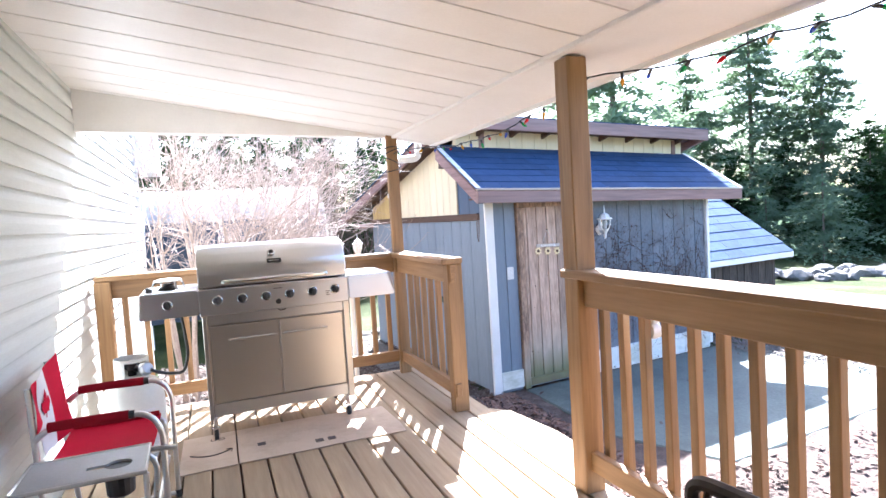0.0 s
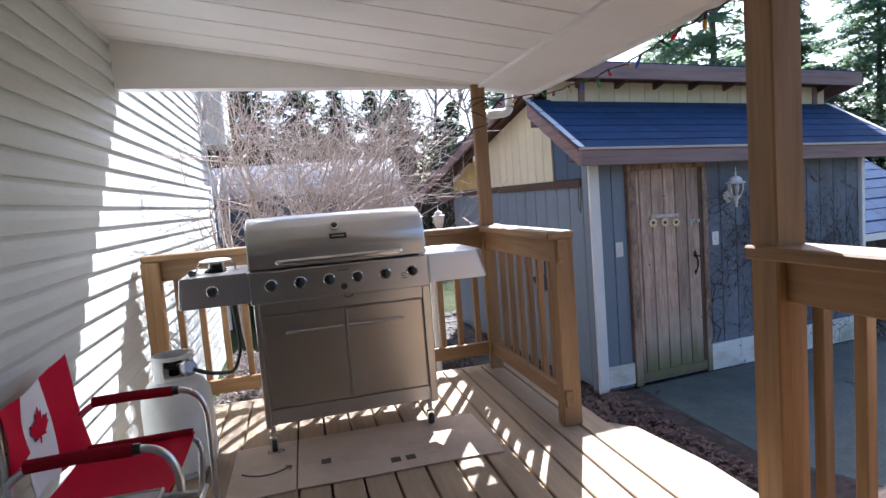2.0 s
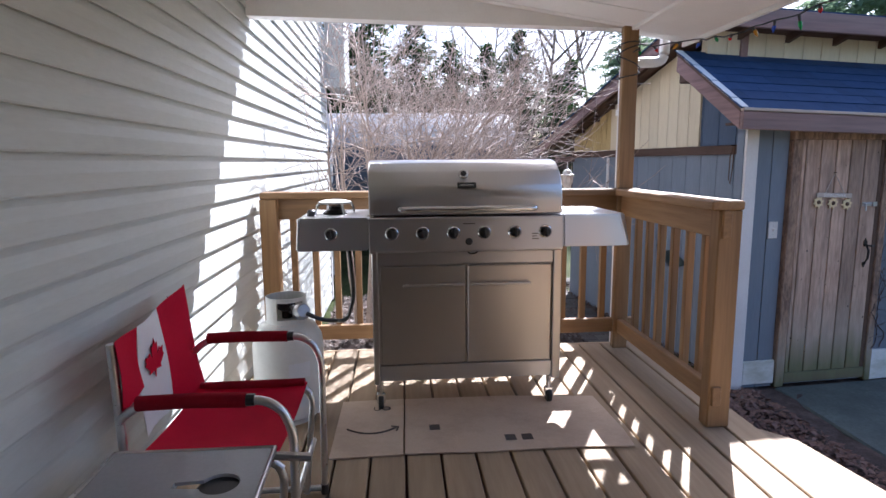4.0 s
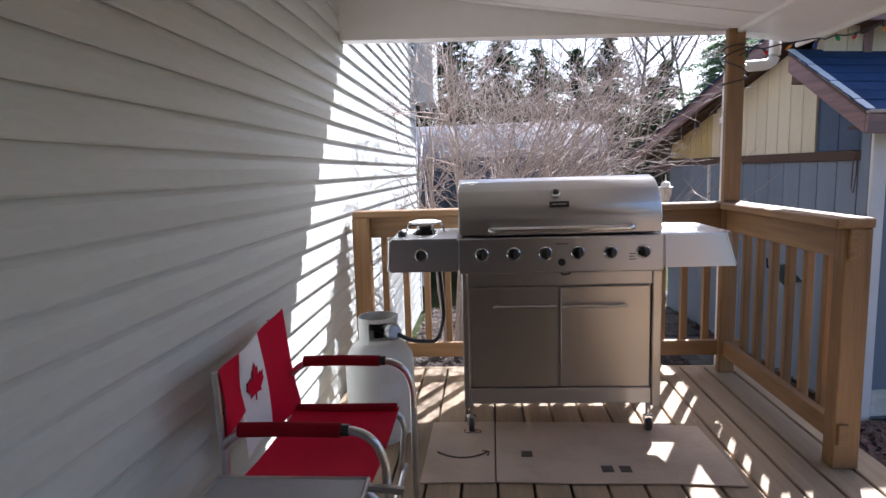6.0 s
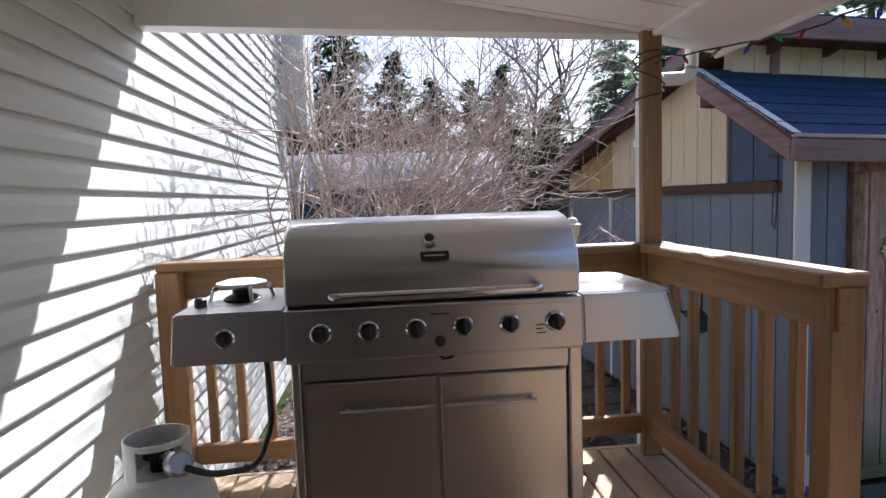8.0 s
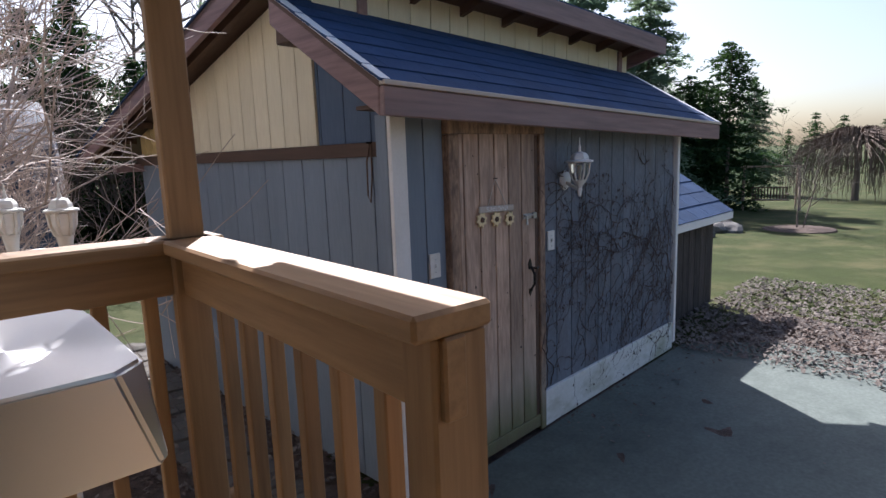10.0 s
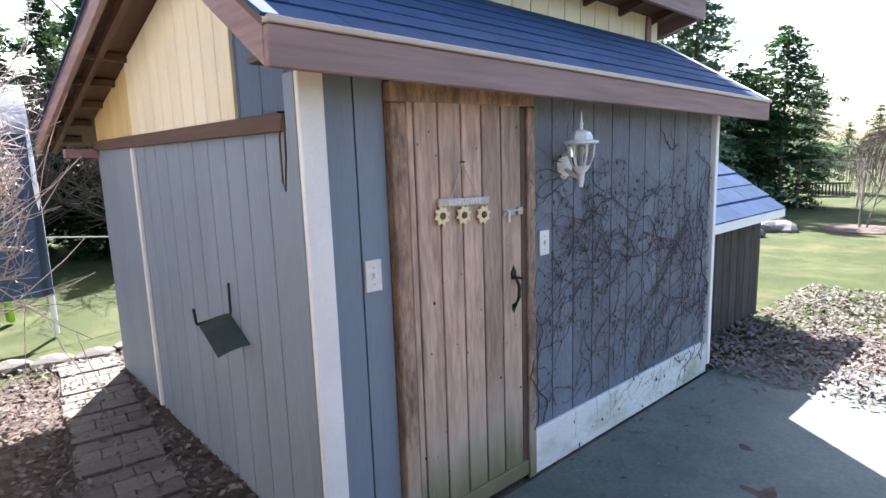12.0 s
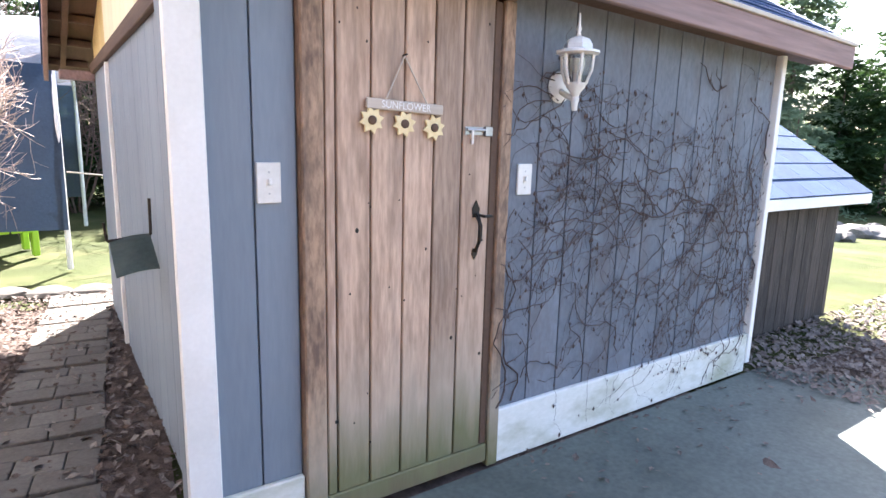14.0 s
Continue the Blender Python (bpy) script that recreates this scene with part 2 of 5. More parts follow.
SIGN_WOOD = material("pale_sign_board", (0.52, 0.45, 0.38), (0.42, 0.36, 0.30), 0.7, scale=8, fine=60, stretch=ALONG_X, bump=0.2, depth=0.002)
GALV = material("galvanised_steel", (0.46, 0.46, 0.46), (0.36, 0.36, 0.37), 0.4, 0.9, scale=12, fine=60, bump=0.1, depth=0.001)
LAMP_WHITE = material("white_cast_metal", (0.74, 0.73, 0.71), (0.64, 0.63, 0.60), 0.4, scale=12, fine=80, bump=0.08, depth=0.002, dirt=(0.45, 0.42, 0.36), dirt_scale=8, dirt_amount=0.3)

for m_ in (LAWN, MULCH, LEAF, STONE, NEEDLE, PINE, RED, RED_DARK, CANVAS):
    m_.node_tree.nodes["Principled BSDF"].inputs["Specular IOR Level"].default_value = 0.1


def let_light_through(m, tone, share):
    """Thin needles pass some of the light that falls on their far side."""
    n, l = m.node_tree.nodes, m.node_tree.links
    thin, both = n.new("ShaderNodeBsdfTranslucent"), n.new("ShaderNodeMixShader")
    thin.inputs["Color"].default_value = (*tone, 1)
    both.inputs[0].default_value = share
    l.new(n["Principled BSDF"].outputs[0], both.inputs[1])
    l.new(thin.outputs[0], both.inputs[2])
    l.new(both.outputs[0], n["Material Output"].inputs["Surface"])


let_light_through(PINE, (0.23, 0.31, 0.18), 0.5)
let_light_through(NEEDLE, (0.05, 0.10, 0.025), 0.3)


def glass_material():
    m = bpy.data.materials.new("clear_glass")
    m.use_nodes = True
    s = m.node_tree.nodes["Principled BSDF"]
    s.inputs["Transmission Weight"].default_value, s.inputs["Roughness"].default_value, s.inputs["IOR"].default_value = 1.0, 0.08, 1.45
    return m


GLASS = glass_material()
BULBS = [material(n + "_bulb", c, tuple(v * 0.8 for v in c), 0.25, bump=0.0) for n, c in (("red", (0.6, 0.015, 0.02)), ("green", (0.02, 0.32, 0.08)), ("blue", (0.03, 0.08, 0.5)), ("amber", (0.65, 0.3, 0.03)))]


# ---- building blocks ----
def part(name, bm, mat, parent=None, label="", m=None, smooth=False):
    """Links a bmesh as one mesh object, under a thing where one is given."""
    mesh = bpy.data.meshes.new(name)
    bm.to_mesh(mesh)
    bm.free()
    mesh.materials.append(mat)
    if smooth:
        for p in mesh.polygons:
            p.use_smooth = True
        mesh.set_sharp_from_angle(angle=radians(40))
    ob = new(name, mesh)
    ob.parent = parent
    if m is not None:
        ob.matrix_basis = m
    if label:
        ob["label"] = label
    return ob


def again(ob, m, parent=None):
    """One more object on the same mesh."""
    o = new(ob.name.split(".")[0], ob.data)
    o.parent, o.matrix_basis = parent or ob.parent, m
    return o


def empty(name, m, label, category, group="", kind=""):
    ob = new(name)
    ob.matrix_basis = m
    return tagged(ob, label, category, group, kind)


def box(lo, hi, bevel=0.0, bm=None, m=None):
    """A box from corner to corner, its edges broken by bevel; added to bm where one is given."""
    own = bmesh.new()
    size = [b - a for a, b in zip(lo, hi)]
    bmesh.ops.create_cube(own, size=1.0, matrix=Matrix.Translation([(a + b) / 2 for a, b in zip(lo, hi)]) @ Matrix.Diagonal((*size, 1)))
    if bevel:
        bmesh.ops.bevel(own, geom=own.edges[:], offset=bevel, segments=1, affect="EDGES")
    if m is not None:
        bmesh.ops.transform(own, matrix=m, verts=own.verts)
    return join(bm, own)


def join(bm, own):
    if bm is None:
        return own
    mesh = bpy.data.meshes.new("joined")
    own.to_mesh(mesh)
    own.free()
    bm.from_mesh(mesh)
    bpy.data.meshes.remove(mesh)
    return bm


def prism(outline, a, b, axis="x", bm=None, bevel=0.0):
    """An outline of (u, v) pushed from a to b along an axis; u, v are the other two axes in order."""
    own = bmesh.new()
    rings = []
    for s in (a, b):
        rings.append([own.verts.new({"x": (s, u, v), "y": (u, s, v), "z": (u, v, s)}[axis]) for u, v in outline])
    n = len(outline)
    own.faces.new(rings[0])
    own.faces.new(rings[1][::-1])
    for i in range(n):
        own.faces.new((rings[0][i], rings[1][i], rings[1][(i + 1) % n], rings[0][(i + 1) % n])[::-1])
    bmesh.ops.recalc_face_normals(own, faces=own.faces)
    if bevel:
        bmesh.ops.bevel(own, geom=own.edges[:], offset=bevel, segments=1, affect="EDGES")
    return join(bm, own)


def turned(profile, steps=20, bm=None, m=None):
    """A profile of (radius, z) turned about z, closed at its ends."""
    own = bmesh.new()
    rings = [[own.verts.new((r * math.cos(2 * math.pi * i / steps), r * math.sin(2 * math.pi * i / steps), z)) for i in range(steps)] for r, z in profile]
    for lower, upper in zip(rings, rings[1:]):
        for i in range(steps):
            own.faces.new((lower[i], lower[(i + 1) % steps], upper[(i + 1) % steps], upper[i]))
    own.faces.new(rings[0][::-1])
    own.faces.new(rings[-1])
    bmesh.ops.recalc_face_normals(own, faces=own.faces)
    if m is not None:
        bmesh.ops.transform(own, matrix=m, verts=own.verts)
    return join(bm, own)


def tube(points, radius, sides=8, bm=None, end=None):
    """A round tube along points; radius may taper to end."""
    own = bm if bm is not None else bmesh.new()
    pts = [Vector(p) for p in points]
    rings, up = [], Vector((0, 0, 1))
    for i, p in enumerate(pts):
        d = (pts[min(i + 1, len(pts) - 1)] - pts[max(i - 1, 0)]).normalized()
        a = d.cross(up if abs(d.z) < 0.95 else Vector((1, 0, 0))).normalized()
        b = d.cross(a)
        r = radius if end is None else radius + (end - radius) * i / (len(pts) - 1)
        rings.append([own.verts.new(p + r * (a * math.cos(2 * math.pi * k / sides) + b * math.sin(2 * math.pi * k / sides))) for k in range(sides)])
    for one, two in zip(rings, rings[1:]):
        for k in range(sides):
            own.faces.new((one[k], one[(k + 1) % sides], two[(k + 1) % sides], two[k])[::-1])
    if sides > 2:
        own.faces.new(rings[0])
        own.faces.new(rings[-1][::-1])
    return own


def bend(points, r, n=5):
    """Rounds the corners of a line of points."""
    pts = [Vector(p) for p in points]
    out = [pts[0]]
    for a, b, c in zip(pts, pts[1:], pts[2:]):
        p, q = b + (a - b).normalized() * r, b + (c - b).normalized() * r
        for i in range(n + 1):
            t = i / n
            out.append(p * (1 - t) ** 2 + b * 2 * t * (1 - t) + q * t * t)
    return out + [pts[-1]]


def words(text, size, mat, m, parent, name="lettering"):
    """Writing as a mesh, built from the program's own letters."""
    curve = bpy.data.curves.new(name, "FONT")
    curve.body, curve.size, curve.extrude, curve.align_x, curve.align_y = text, size, 0.0006, "CENTER", "CENTER"
    holder = bpy.data.objects.new(name, curve)
    scene.collection.objects.link(holder)
    bpy.context.view_layer.update()
    mesh = bpy.data.meshes.new_from_object(holder.evaluated_get(bpy.context.evaluated_depsgraph_get()))
    bpy.data.objects.remove(holder)
    bpy.data.curves.remove(curve)
    mesh.materials.clear()
    mesh.materials.append(mat)
    ob = new(name, mesh)
    ob.parent, ob.matrix_basis = parent, m
    return ob


# ---- ground ----
GROUND = -0.47
def slab(outline, z0, z1, name, mat, label, category, kind="structure", bevel=0.0):
    return tagged(part(name, prism(outline, z0, z1, "z", bevel=bevel), mat), label, category, kind=kind)


def ground_z(x, y):
    far = math.hypot(x - 3, y - 4)
    z = GROUND - 0.03 - 0.03 * min(max(x - 8, 0), 25) + (0.05 * noise.noise((x * 0.25, y * 0.25, 0)) if far > 7 else 0.0)
    return z + (0.6 * noise.noise((x * 0.02, y * 0.02, 0)) * min(1, (far - 35) / 60) if far > 35 else 0.0)


def ground_sheet():
    bm = bmesh.new()
    bmesh.ops.create_grid(bm, x_segments=120, y_segments=120, size=1.0)
    for v in bm.verts:
        for i in (0, 1):
            v.co[i] = math.copysign(abs(v.co[i]) ** 2.6 * 900, v.co[i])
        v.co.z = ground_z(v.co.x, v.co.y)
    return tagged(part("ground", bm, LAWN, smooth=True), "patchy spring lawn running out to the trees", "lawn", kind="structure")


ground_sheet()
SHED = pose(2.6385, 4.8084, 1.15, 0, 0, 5.55) @ Matrix.Diagonal((1.022, 1.022, 1.022, 1)) @ Matrix.Translation((0, 0, -1.15))


def in_shed(x, y, z=0.0):
    return SHED @ Vector((x, y, z))


def bed(name, outline, label, seed):
    """A low uneven bed of bark mulch within an outline."""
    bm = bmesh.new()
    xs, ys = [p[0] for p in outline], [p[1] for p in outline]
    step = 0.09
    grid = {}
    def inside(x, y):
        odd = False
        for (x0, y0), (x1, y1) in zip(outline, outline[1:] + outline[:1]):
            if (y0 > y) != (y1 > y) and x < (x1 - x0) * (y - y0) / (y1 - y0) + x0:
                odd = not odd
        return odd
    def at(i, j):
        if (i, j) not in grid:
            x, y = min(xs) + i * step, min(ys) + j * step
            grid[i, j] = bm.verts.new((x, y, GROUND - 0.012 + 0.018 * noise.noise((x * 4, y * 4, seed)) + 0.012 * noise.noise((x * 13, y * 13, seed))))
        return grid[i, j]
    for i in range(int((max(xs) - min(xs)) / step) + 1):
        for j in range(int((max(ys) - min(ys)) / step) + 1):
            if inside(min(xs) + (i + 0.5) * step, min(ys) + (j + 0.5) * step):
                bm.faces.new((at(i, j), at(i + 1, j), at(i + 1, j + 1), at(i, j + 1)))
    return tagged(part(name, bm, MULCH, smooth=True), label, "mulch bed", kind="structure")


bed("mulch_bed_1", [(1.6, -2), (6.6, -2), (6.9, 2.6), (7.3, 5.0), (2.6, 5.1), (2.5, 8.0), (1.3, 8.2), (-0.5, 8.0), (-0.5, 4.3), (1.6, 4.3)], "red-brown bark mulch bed round the deck and pad", 1)
pad = [in_shed(x, y) for x, y in ((0.27, -0.03), (0.12, -1.32), (0.42, -2.1), (3.55, -2.1), (3.55, -0.62), (3.02, -0.03))]
tagged(part("pavement", prism([(p.x, p.y) for p in pad], GROUND - 0.1, GROUND, "z", bevel=0.012), CONCRETE), "grey-green stained concrete pad before the shed", "concrete pad", kind="structure")

# ---- house wall ----
SOUTH = -0.95
WALL_X = -0.57
LAP = 0.1025
house = tagged(part("wall_west", box((-0.85, -4.0, -0.5), (WALL_X - 0.02, 7.95, 2.98)), VINYL), "white vinyl clapboard house wall beside the deck", "wall", kind="structure")
lap_profile = [(-0.02, 0.007), (0.012, 0.009), (0.012, 0.0), (0.020, 0.0), (0.0215, 0.006), (0.0165, LAP * 0.5), (0.0075, LAP * 0.82), (0.006, LAP + 0.005), (-0.02, LAP + 0.005)]
lap = None
for k in range(33):
    z = -0.464 + k * LAP
    m = Matrix.Translation((WALL_X - 0.016, 0, z))
    if lap is None:
        lap = part("siding_board", prism(lap_profile, -3.98, 7.9, "y"), VINYL, house, m=m)
    else:
        again(lap, m, house)
part("corner_post", box((WALL_X - 0.06, 7.9, -0.48), (WALL_X + 0.012, 7.98, 2.6), 0.006), WHITE, house, "white corner post")
# eave of the house beyond the porch
bay = tagged(part("wall_bay", box((WALL_X + 0.016, 7.94, 2.0), (WALL_X + 0.23, 8.6, 3.1)), VINYL), "upper white clapboard bay at the house corner", "wall", kind="structure")
for k in range(11):
    part("siding_board", prism([(7.94, 2.0 + k * LAP), (7.925, 2.0 + k * LAP), (7.938, 2.0 + (k + 1) * LAP), (7.94, 2.0 + (k + 1) * LAP)], WALL_X + 0.016, WALL_X + 0.23, "x"), VINYL, bay)
# added unseen wall, kept dark to dim the near siding and the grill's reflections
tagged(part("wall_south", box((-0.55, SOUTH - 0.15, -0.5), (1.98, SOUTH, 2.06)), GREY_WOOD), "unseen dark wall added to dim the porch end", "wall", kind="structure")

# ---- porch roof ----
SLOPE = 0.152
def roof_z(x):
    return 2.235 - SLOPE * (x - WALL_X)


def ceiling():
    bm = bmesh.new()
    x0, x1, step, gap, y = WALL_X, 1.60, 0.28, 0.012, SOUTH
    while y < 4.44:
        y1 = min(y + step, 4.44)
        for a, b, up in ((y, y1 - gap, 0.0), (y1 - gap, y1, 0.014)):
            prism([(x0, roof_z(x0) + up), (x1, roof_z(x1) + up), (x1, roof_z(x1) + 0.05), (x0, roof_z(x0) + 0.05)], a, b, "y", bm)
        y = y1
    return tagged(part("ceiling", bm, SOFFIT), "white ribbed vinyl porch ceiling sloping from the house", "ceiling", kind="structure")


ceiling()
tagged(part("roof", prism([(WALL_X - 0.1, roof_z(WALL_X) + 0.06), (2.0, roof_z(2.0) + 0.06), (2.0, roof_z(2.0) + 0.13), (WALL_X - 0.1, roof_z(WALL_X) + 0.13)], SOUTH - 0.2, 4.56, "y"), SHINGLE), "shingled porch roof deck", "roof", kind="structure")
tagged(part("trim_3", prism([(WALL_X, 1.955), (1.66, 1.905), (1.66, roof_z(1.66) + 0.06), (WALL_X, roof_z(WALL_X) + 0.06)], 4.44, 4.54, "y"), SOFFIT), "white clad end beam of the porch roof", "beam", kind="structure")
tagged(part("trim_4", box((1.60, SOUTH, 1.885), (1.635, 4.44, 1.96), 0.004), SOFFIT), "white channel trim along the porch beam", "trim", kind="structure")
tagged(part("trim_5", prism([(1.635, 1.905), (1.98, 1.85), (1.98, 1.90), (1.635, 1.96)], SOUTH, 4.44, "y"), SOFFIT), "smooth white outer soffit of the porch", "soffit", kind="structure")
tagged(part("trim_6", box((1.98, SOUTH, 1.825), (2.0, 4.56, 1.985), 0.004), WHITE), "white fascia board of the porch eave", "fascia", kind="structure")
tagged(part("trim_7", prism([(1.66, 1.90), (1.98, 1.85), (1.98, 1.98), (1.66, 2.02)], 4.44, 4.56, "y"), WHITE), "white end cap of the porch eave", "fascia", kind="structure")

# ---- deck ----
deck = tagged(part("floor", box((WALL_X, SOUTH, -0.24), (1.72, 4.5, -0.06)), BROWN), "weathered board deck of the porch", "deck", kind="structure")
part("rim_board", box((1.72, SOUTH, -0.26), (1.755, 4.5, -0.002), 0.004), DECK, deck)
part("skirt", box((WALL_X, 4.5, -0.26), (1.755, 4.53, -0.002), 0.004), DECK, deck)
board = None
k = 0
x = WALL_X + 0.01
while x < 1.70:
    m = Matrix.Translation((x, 0, 0))
    if board is None:
        board = part("deck_board", box((0, SOUTH + 0.005, -0.038), (0.1285, 4.495, 0.0), 0.004), DECK, deck, m=m)
    else:
        again(board, m, deck)
    x += 0.1385
step = empty("deck_step", pose(0, 0, 0), "sun-bleached wooden landing step beside the deck", "step")
part("tread", prism([(1.757, 2.12), (1.94, 2.12), (1.95, 2.72), (1.89, 3.16), (1.80, 3.27), (1.757, 3.28)], -0.04, -0.003, "z", bevel=0.005), DECK, step)
part("riser", box((1.757, 2.14, GROUND - 0.02), (1.86, 3.14, -0.041), 0.004), DECK, step)

# ---- railings ----
def railing(name, start, length, turn, label, balusters, spare=0):
    """A rail along its own x from start: cap, two stringers and balusters."""
    thing = empty(name, pose(*start, 0, 0, turn), label, "railing", "deck railings")
    CED = CEDAR_X
    part("cap", box((0, -0.07, 0.945), (length, 0.07, 0.983), 0.006), CED, thing)
    part("upper_rail", box((0.0, -0.02, 0.825), (length, 0.02, 0.944), 0.004), CED, thing)
    part("lower_rail", box((0.0, -0.02, 0.10), (length, 0.02, 0.185), 0.004), CED, thing)
    one = None
    for i in range(balusters - spare):
        px = 0.10 + (length - 0.10) * (i + 0.5) / balusters
        m = Matrix.Translation((px, 0.038, 0))
        if one is None:
            one = part("baluster", box((-0.018, -0.0175, 0.115), (0.018, 0.0175, 0.93), 0.003), CEDAR_Z, thing, m=m)
        else:
            again(one, m, thing)
    return thing


def post(x, y, top, label, size=0.095, base=0.0, deep=None):
    thing = empty("post", pose(x, y, base), label, "post", "deck posts")
    deep = deep or size
    part("shaft", box((-size / 2, -deep / 2, 0), (size / 2, deep / 2, top - base), 0.005), CEDAR_Z, thing)
    return thing


railing("railing", (-0.53, 4.43, 0), 2.22, 0, "brown treated-wood railing across the end of the deck", 17)
railing("railing", (1.597, 4.43, 0), 1.148, -90, "brown treated-wood railing from the corner post to the step", 7, 1)
railing("railing", (1.695, 2.125, 0), 3.06, -90, "brown treated-wood railing along the side of the deck", 24)
post(-0.485, 4.40, 0.944, "short treated-wood end post beside the house wall")
post(1.60, 4.41, 1.91, "tall treated-wood corner post holding the porch roof", 0.09, 0.0, 0.045)
post(1.616, 3.330, 0.944, "short treated-wood newel post beside the step", 0.10, 0.0, 0.072)
post(1.695, 2.07, 1.885, "tall treated-wood post holding the porch roof beside the step", 0.10)

# ---- shed ----
shed = empty("garden_shed", SHED, "blue-grey wooden garden shed with cream gable and blue shingle roofs", "shed")
G = -0.437
part("front_wall", box((0.02, 0.02, G), (2.88, 0.10, 1.40)), BLUE_WALL, shed)
part("west_wall", prism([(0.02, G), (3.05, G), (3.05, 1.28), (0.62, 1.98), (0.60, 1.86), (0.02, 1.50)], 0.02, 0.10, "x"), BLUE_WALL, shed)
part("east_wall", prism([(0.10, G), (3.05, G), (3.05, 1.28), (0.62, 1.98), (0.60, 1.86), (0.10, 1.50)], 2.80, 2.88, "x"), BLUE_WALL, shed)
part("rear_wall", box((0.10, 2.97, G), (2.80, 3.05, 1.30)), BLUE_WALL, shed)


def cut_boards(parent, name, mat, a, b, pitch, place, low, high, label="", thick=0.016):
    """Upright siding boards with open joints between them; place(u) gives the pose of a board's foot, low/high its ends."""
    u = a
    while u < b - 0.02:
        w = min(pitch, b - u)
        lo0, lo1, hi0, hi1 = low(u), low(u + w), high(u), high(u + w)
        bm = prism([(0.0, lo0), (w - 0.006, lo1), (w - 0.006, hi1), (0.0, hi0)], 0, thick, "x", bevel=0.0015)
        part(name, bm, mat, parent, label, m=place(u))
        u += w


def on_front(u):
    return Matrix.Translation((u, 0.02, 0)) @ pose(0, 0, 0, 0, 0, -90)


def on_west(u):
    return Matrix.Translation((0.004, u, 0))


flat = lambda z: (lambda u: z)
lean = lambda u: 1.50 + (u + 0.154) * 0.61 - 0.11
rear = lambda u: 2.10 - (u - 0.62) * 0.272 - 0.04
cut_boards(shed, "front_board", BLUE_WALL, 0.024, 0.275, 0.126, on_front, flat(G), flat(1.38))
cut_boards(shed, "front_board", STAINED, 1.05, 2.86, 0.165, on_front, flat(G), flat(1.38))
cut_boards(shed, "west_board", BLUE_WALL, 0.0, 2.11, 0.192, on_west, flat(G), flat(1.20))
part("rear_panel", box((0.006, 2.14, G), (0.018, 3.06, 1.20)), BLUE_WALL, shed, "plain blue-grey panel")
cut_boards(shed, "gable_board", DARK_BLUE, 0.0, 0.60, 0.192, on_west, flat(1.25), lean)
cut_boards(shed, "gable_board", CREAM, 0.60, 2.08, 0.148, lambda u: Matrix.Translation((-0.008, u, 0)), flat(1.25), lambda u: min(lean(u), rear(u)) if u < 0.9 else rear(u), "cream-painted board")
cut_boards(shed, "gable_board", YELLOW, 2.08, 3.03, 0.12, on_west, flat(1.25), rear, "yellowed board")
part("belt_board", box((-0.022, 0.08, 1.185), (0.004, 3.08, 1.25), 0.004), BROWN, shed, "dark brown belt board")
part("corner_board", box((-0.068, -0.024, G), (0.022, 0.0, 1.36), 0.004), WHITE, shed, "white corner board")
part("corner_board", box((-0.068, 0.002, G), (-0.022, 0.075, 1.36), 0.004), BLUE_WALL, shed)
part("corner_board", box((2.86, -0.03, G + 0.05), (2.90, 0.06, 1.36), 0.004), WHITE, shed, "chipped white corner board")
part("joint_strip", box((-0.016, 2.105, G + 0.02), (0.006, 2.135, 1.18), 0.003), WHITE, shed, "white joint strip")
part("base_board", box((1.05, -0.022, G), (2.86, 0.002, -0.215), 0.004), SCUFFED, shed, "scuffed white base board")
part("base_board", box((0.024, -0.02, G + 0.03), (0.27, 0.002, -0.24), 0.004), SCUFFED, shed, "white base board")
# door
door = part("door", box((0.345, 0.004, G + 0.03), (0.995, 0.03, 1.30)), BROWN, shed, "weathered plank door gone green at its foot")
u = 0.35
for w in (0.035, 0.115, 0.117, 0.112, 0.113, 0.125):
    part("plank", box((u, -0.022, G + 0.1), (u + w - 0.007, 0.004, 1.285), 0.003), DOOR_WOOD, door)
    u += w
part("bottom_rail", box((0.345, -0.026, G + 0.025), (0.995, 0.0, G + 0.098), 0.004), DOOR_WOOD, door)
for lo, hi in (((0.275, -0.03, G), (0.343, 0.02, 1.275)), ((0.998, -0.03, G), (1.05, 0.02, 1.275)), ((0.275, -0.032, 1.277), (1.05, 0.02, 1.345))):
    part("door_frame", box(lo, hi, 0.005), FRAME_WOOD, shed)
rnd = random.Random(31)
for _ in range(26):
    x, z, r = rnd.uniform(0.37, 0.95), rnd.uniform(-0.25, 1.2), rnd.choice((0.0028, 0.003, 0.0035, 0.0065))
    part("nail_hole", turned([(r, 0.0), (r * 0.8, 0.0012), (r * 0.2, 0.0014)], 8, m=Matrix.Translation((x, -0.0218, z)) @ pose(0, 0, 0, 90) @ Matrix.Diagonal((1, rnd.uniform(1.0, 1.7), 1, 1))), IRON, door)
part("door_stop", box((0.965, -0.018, G + 0.1), (0.996, -0.001, 1.27), 0.003), BROWN, shed)


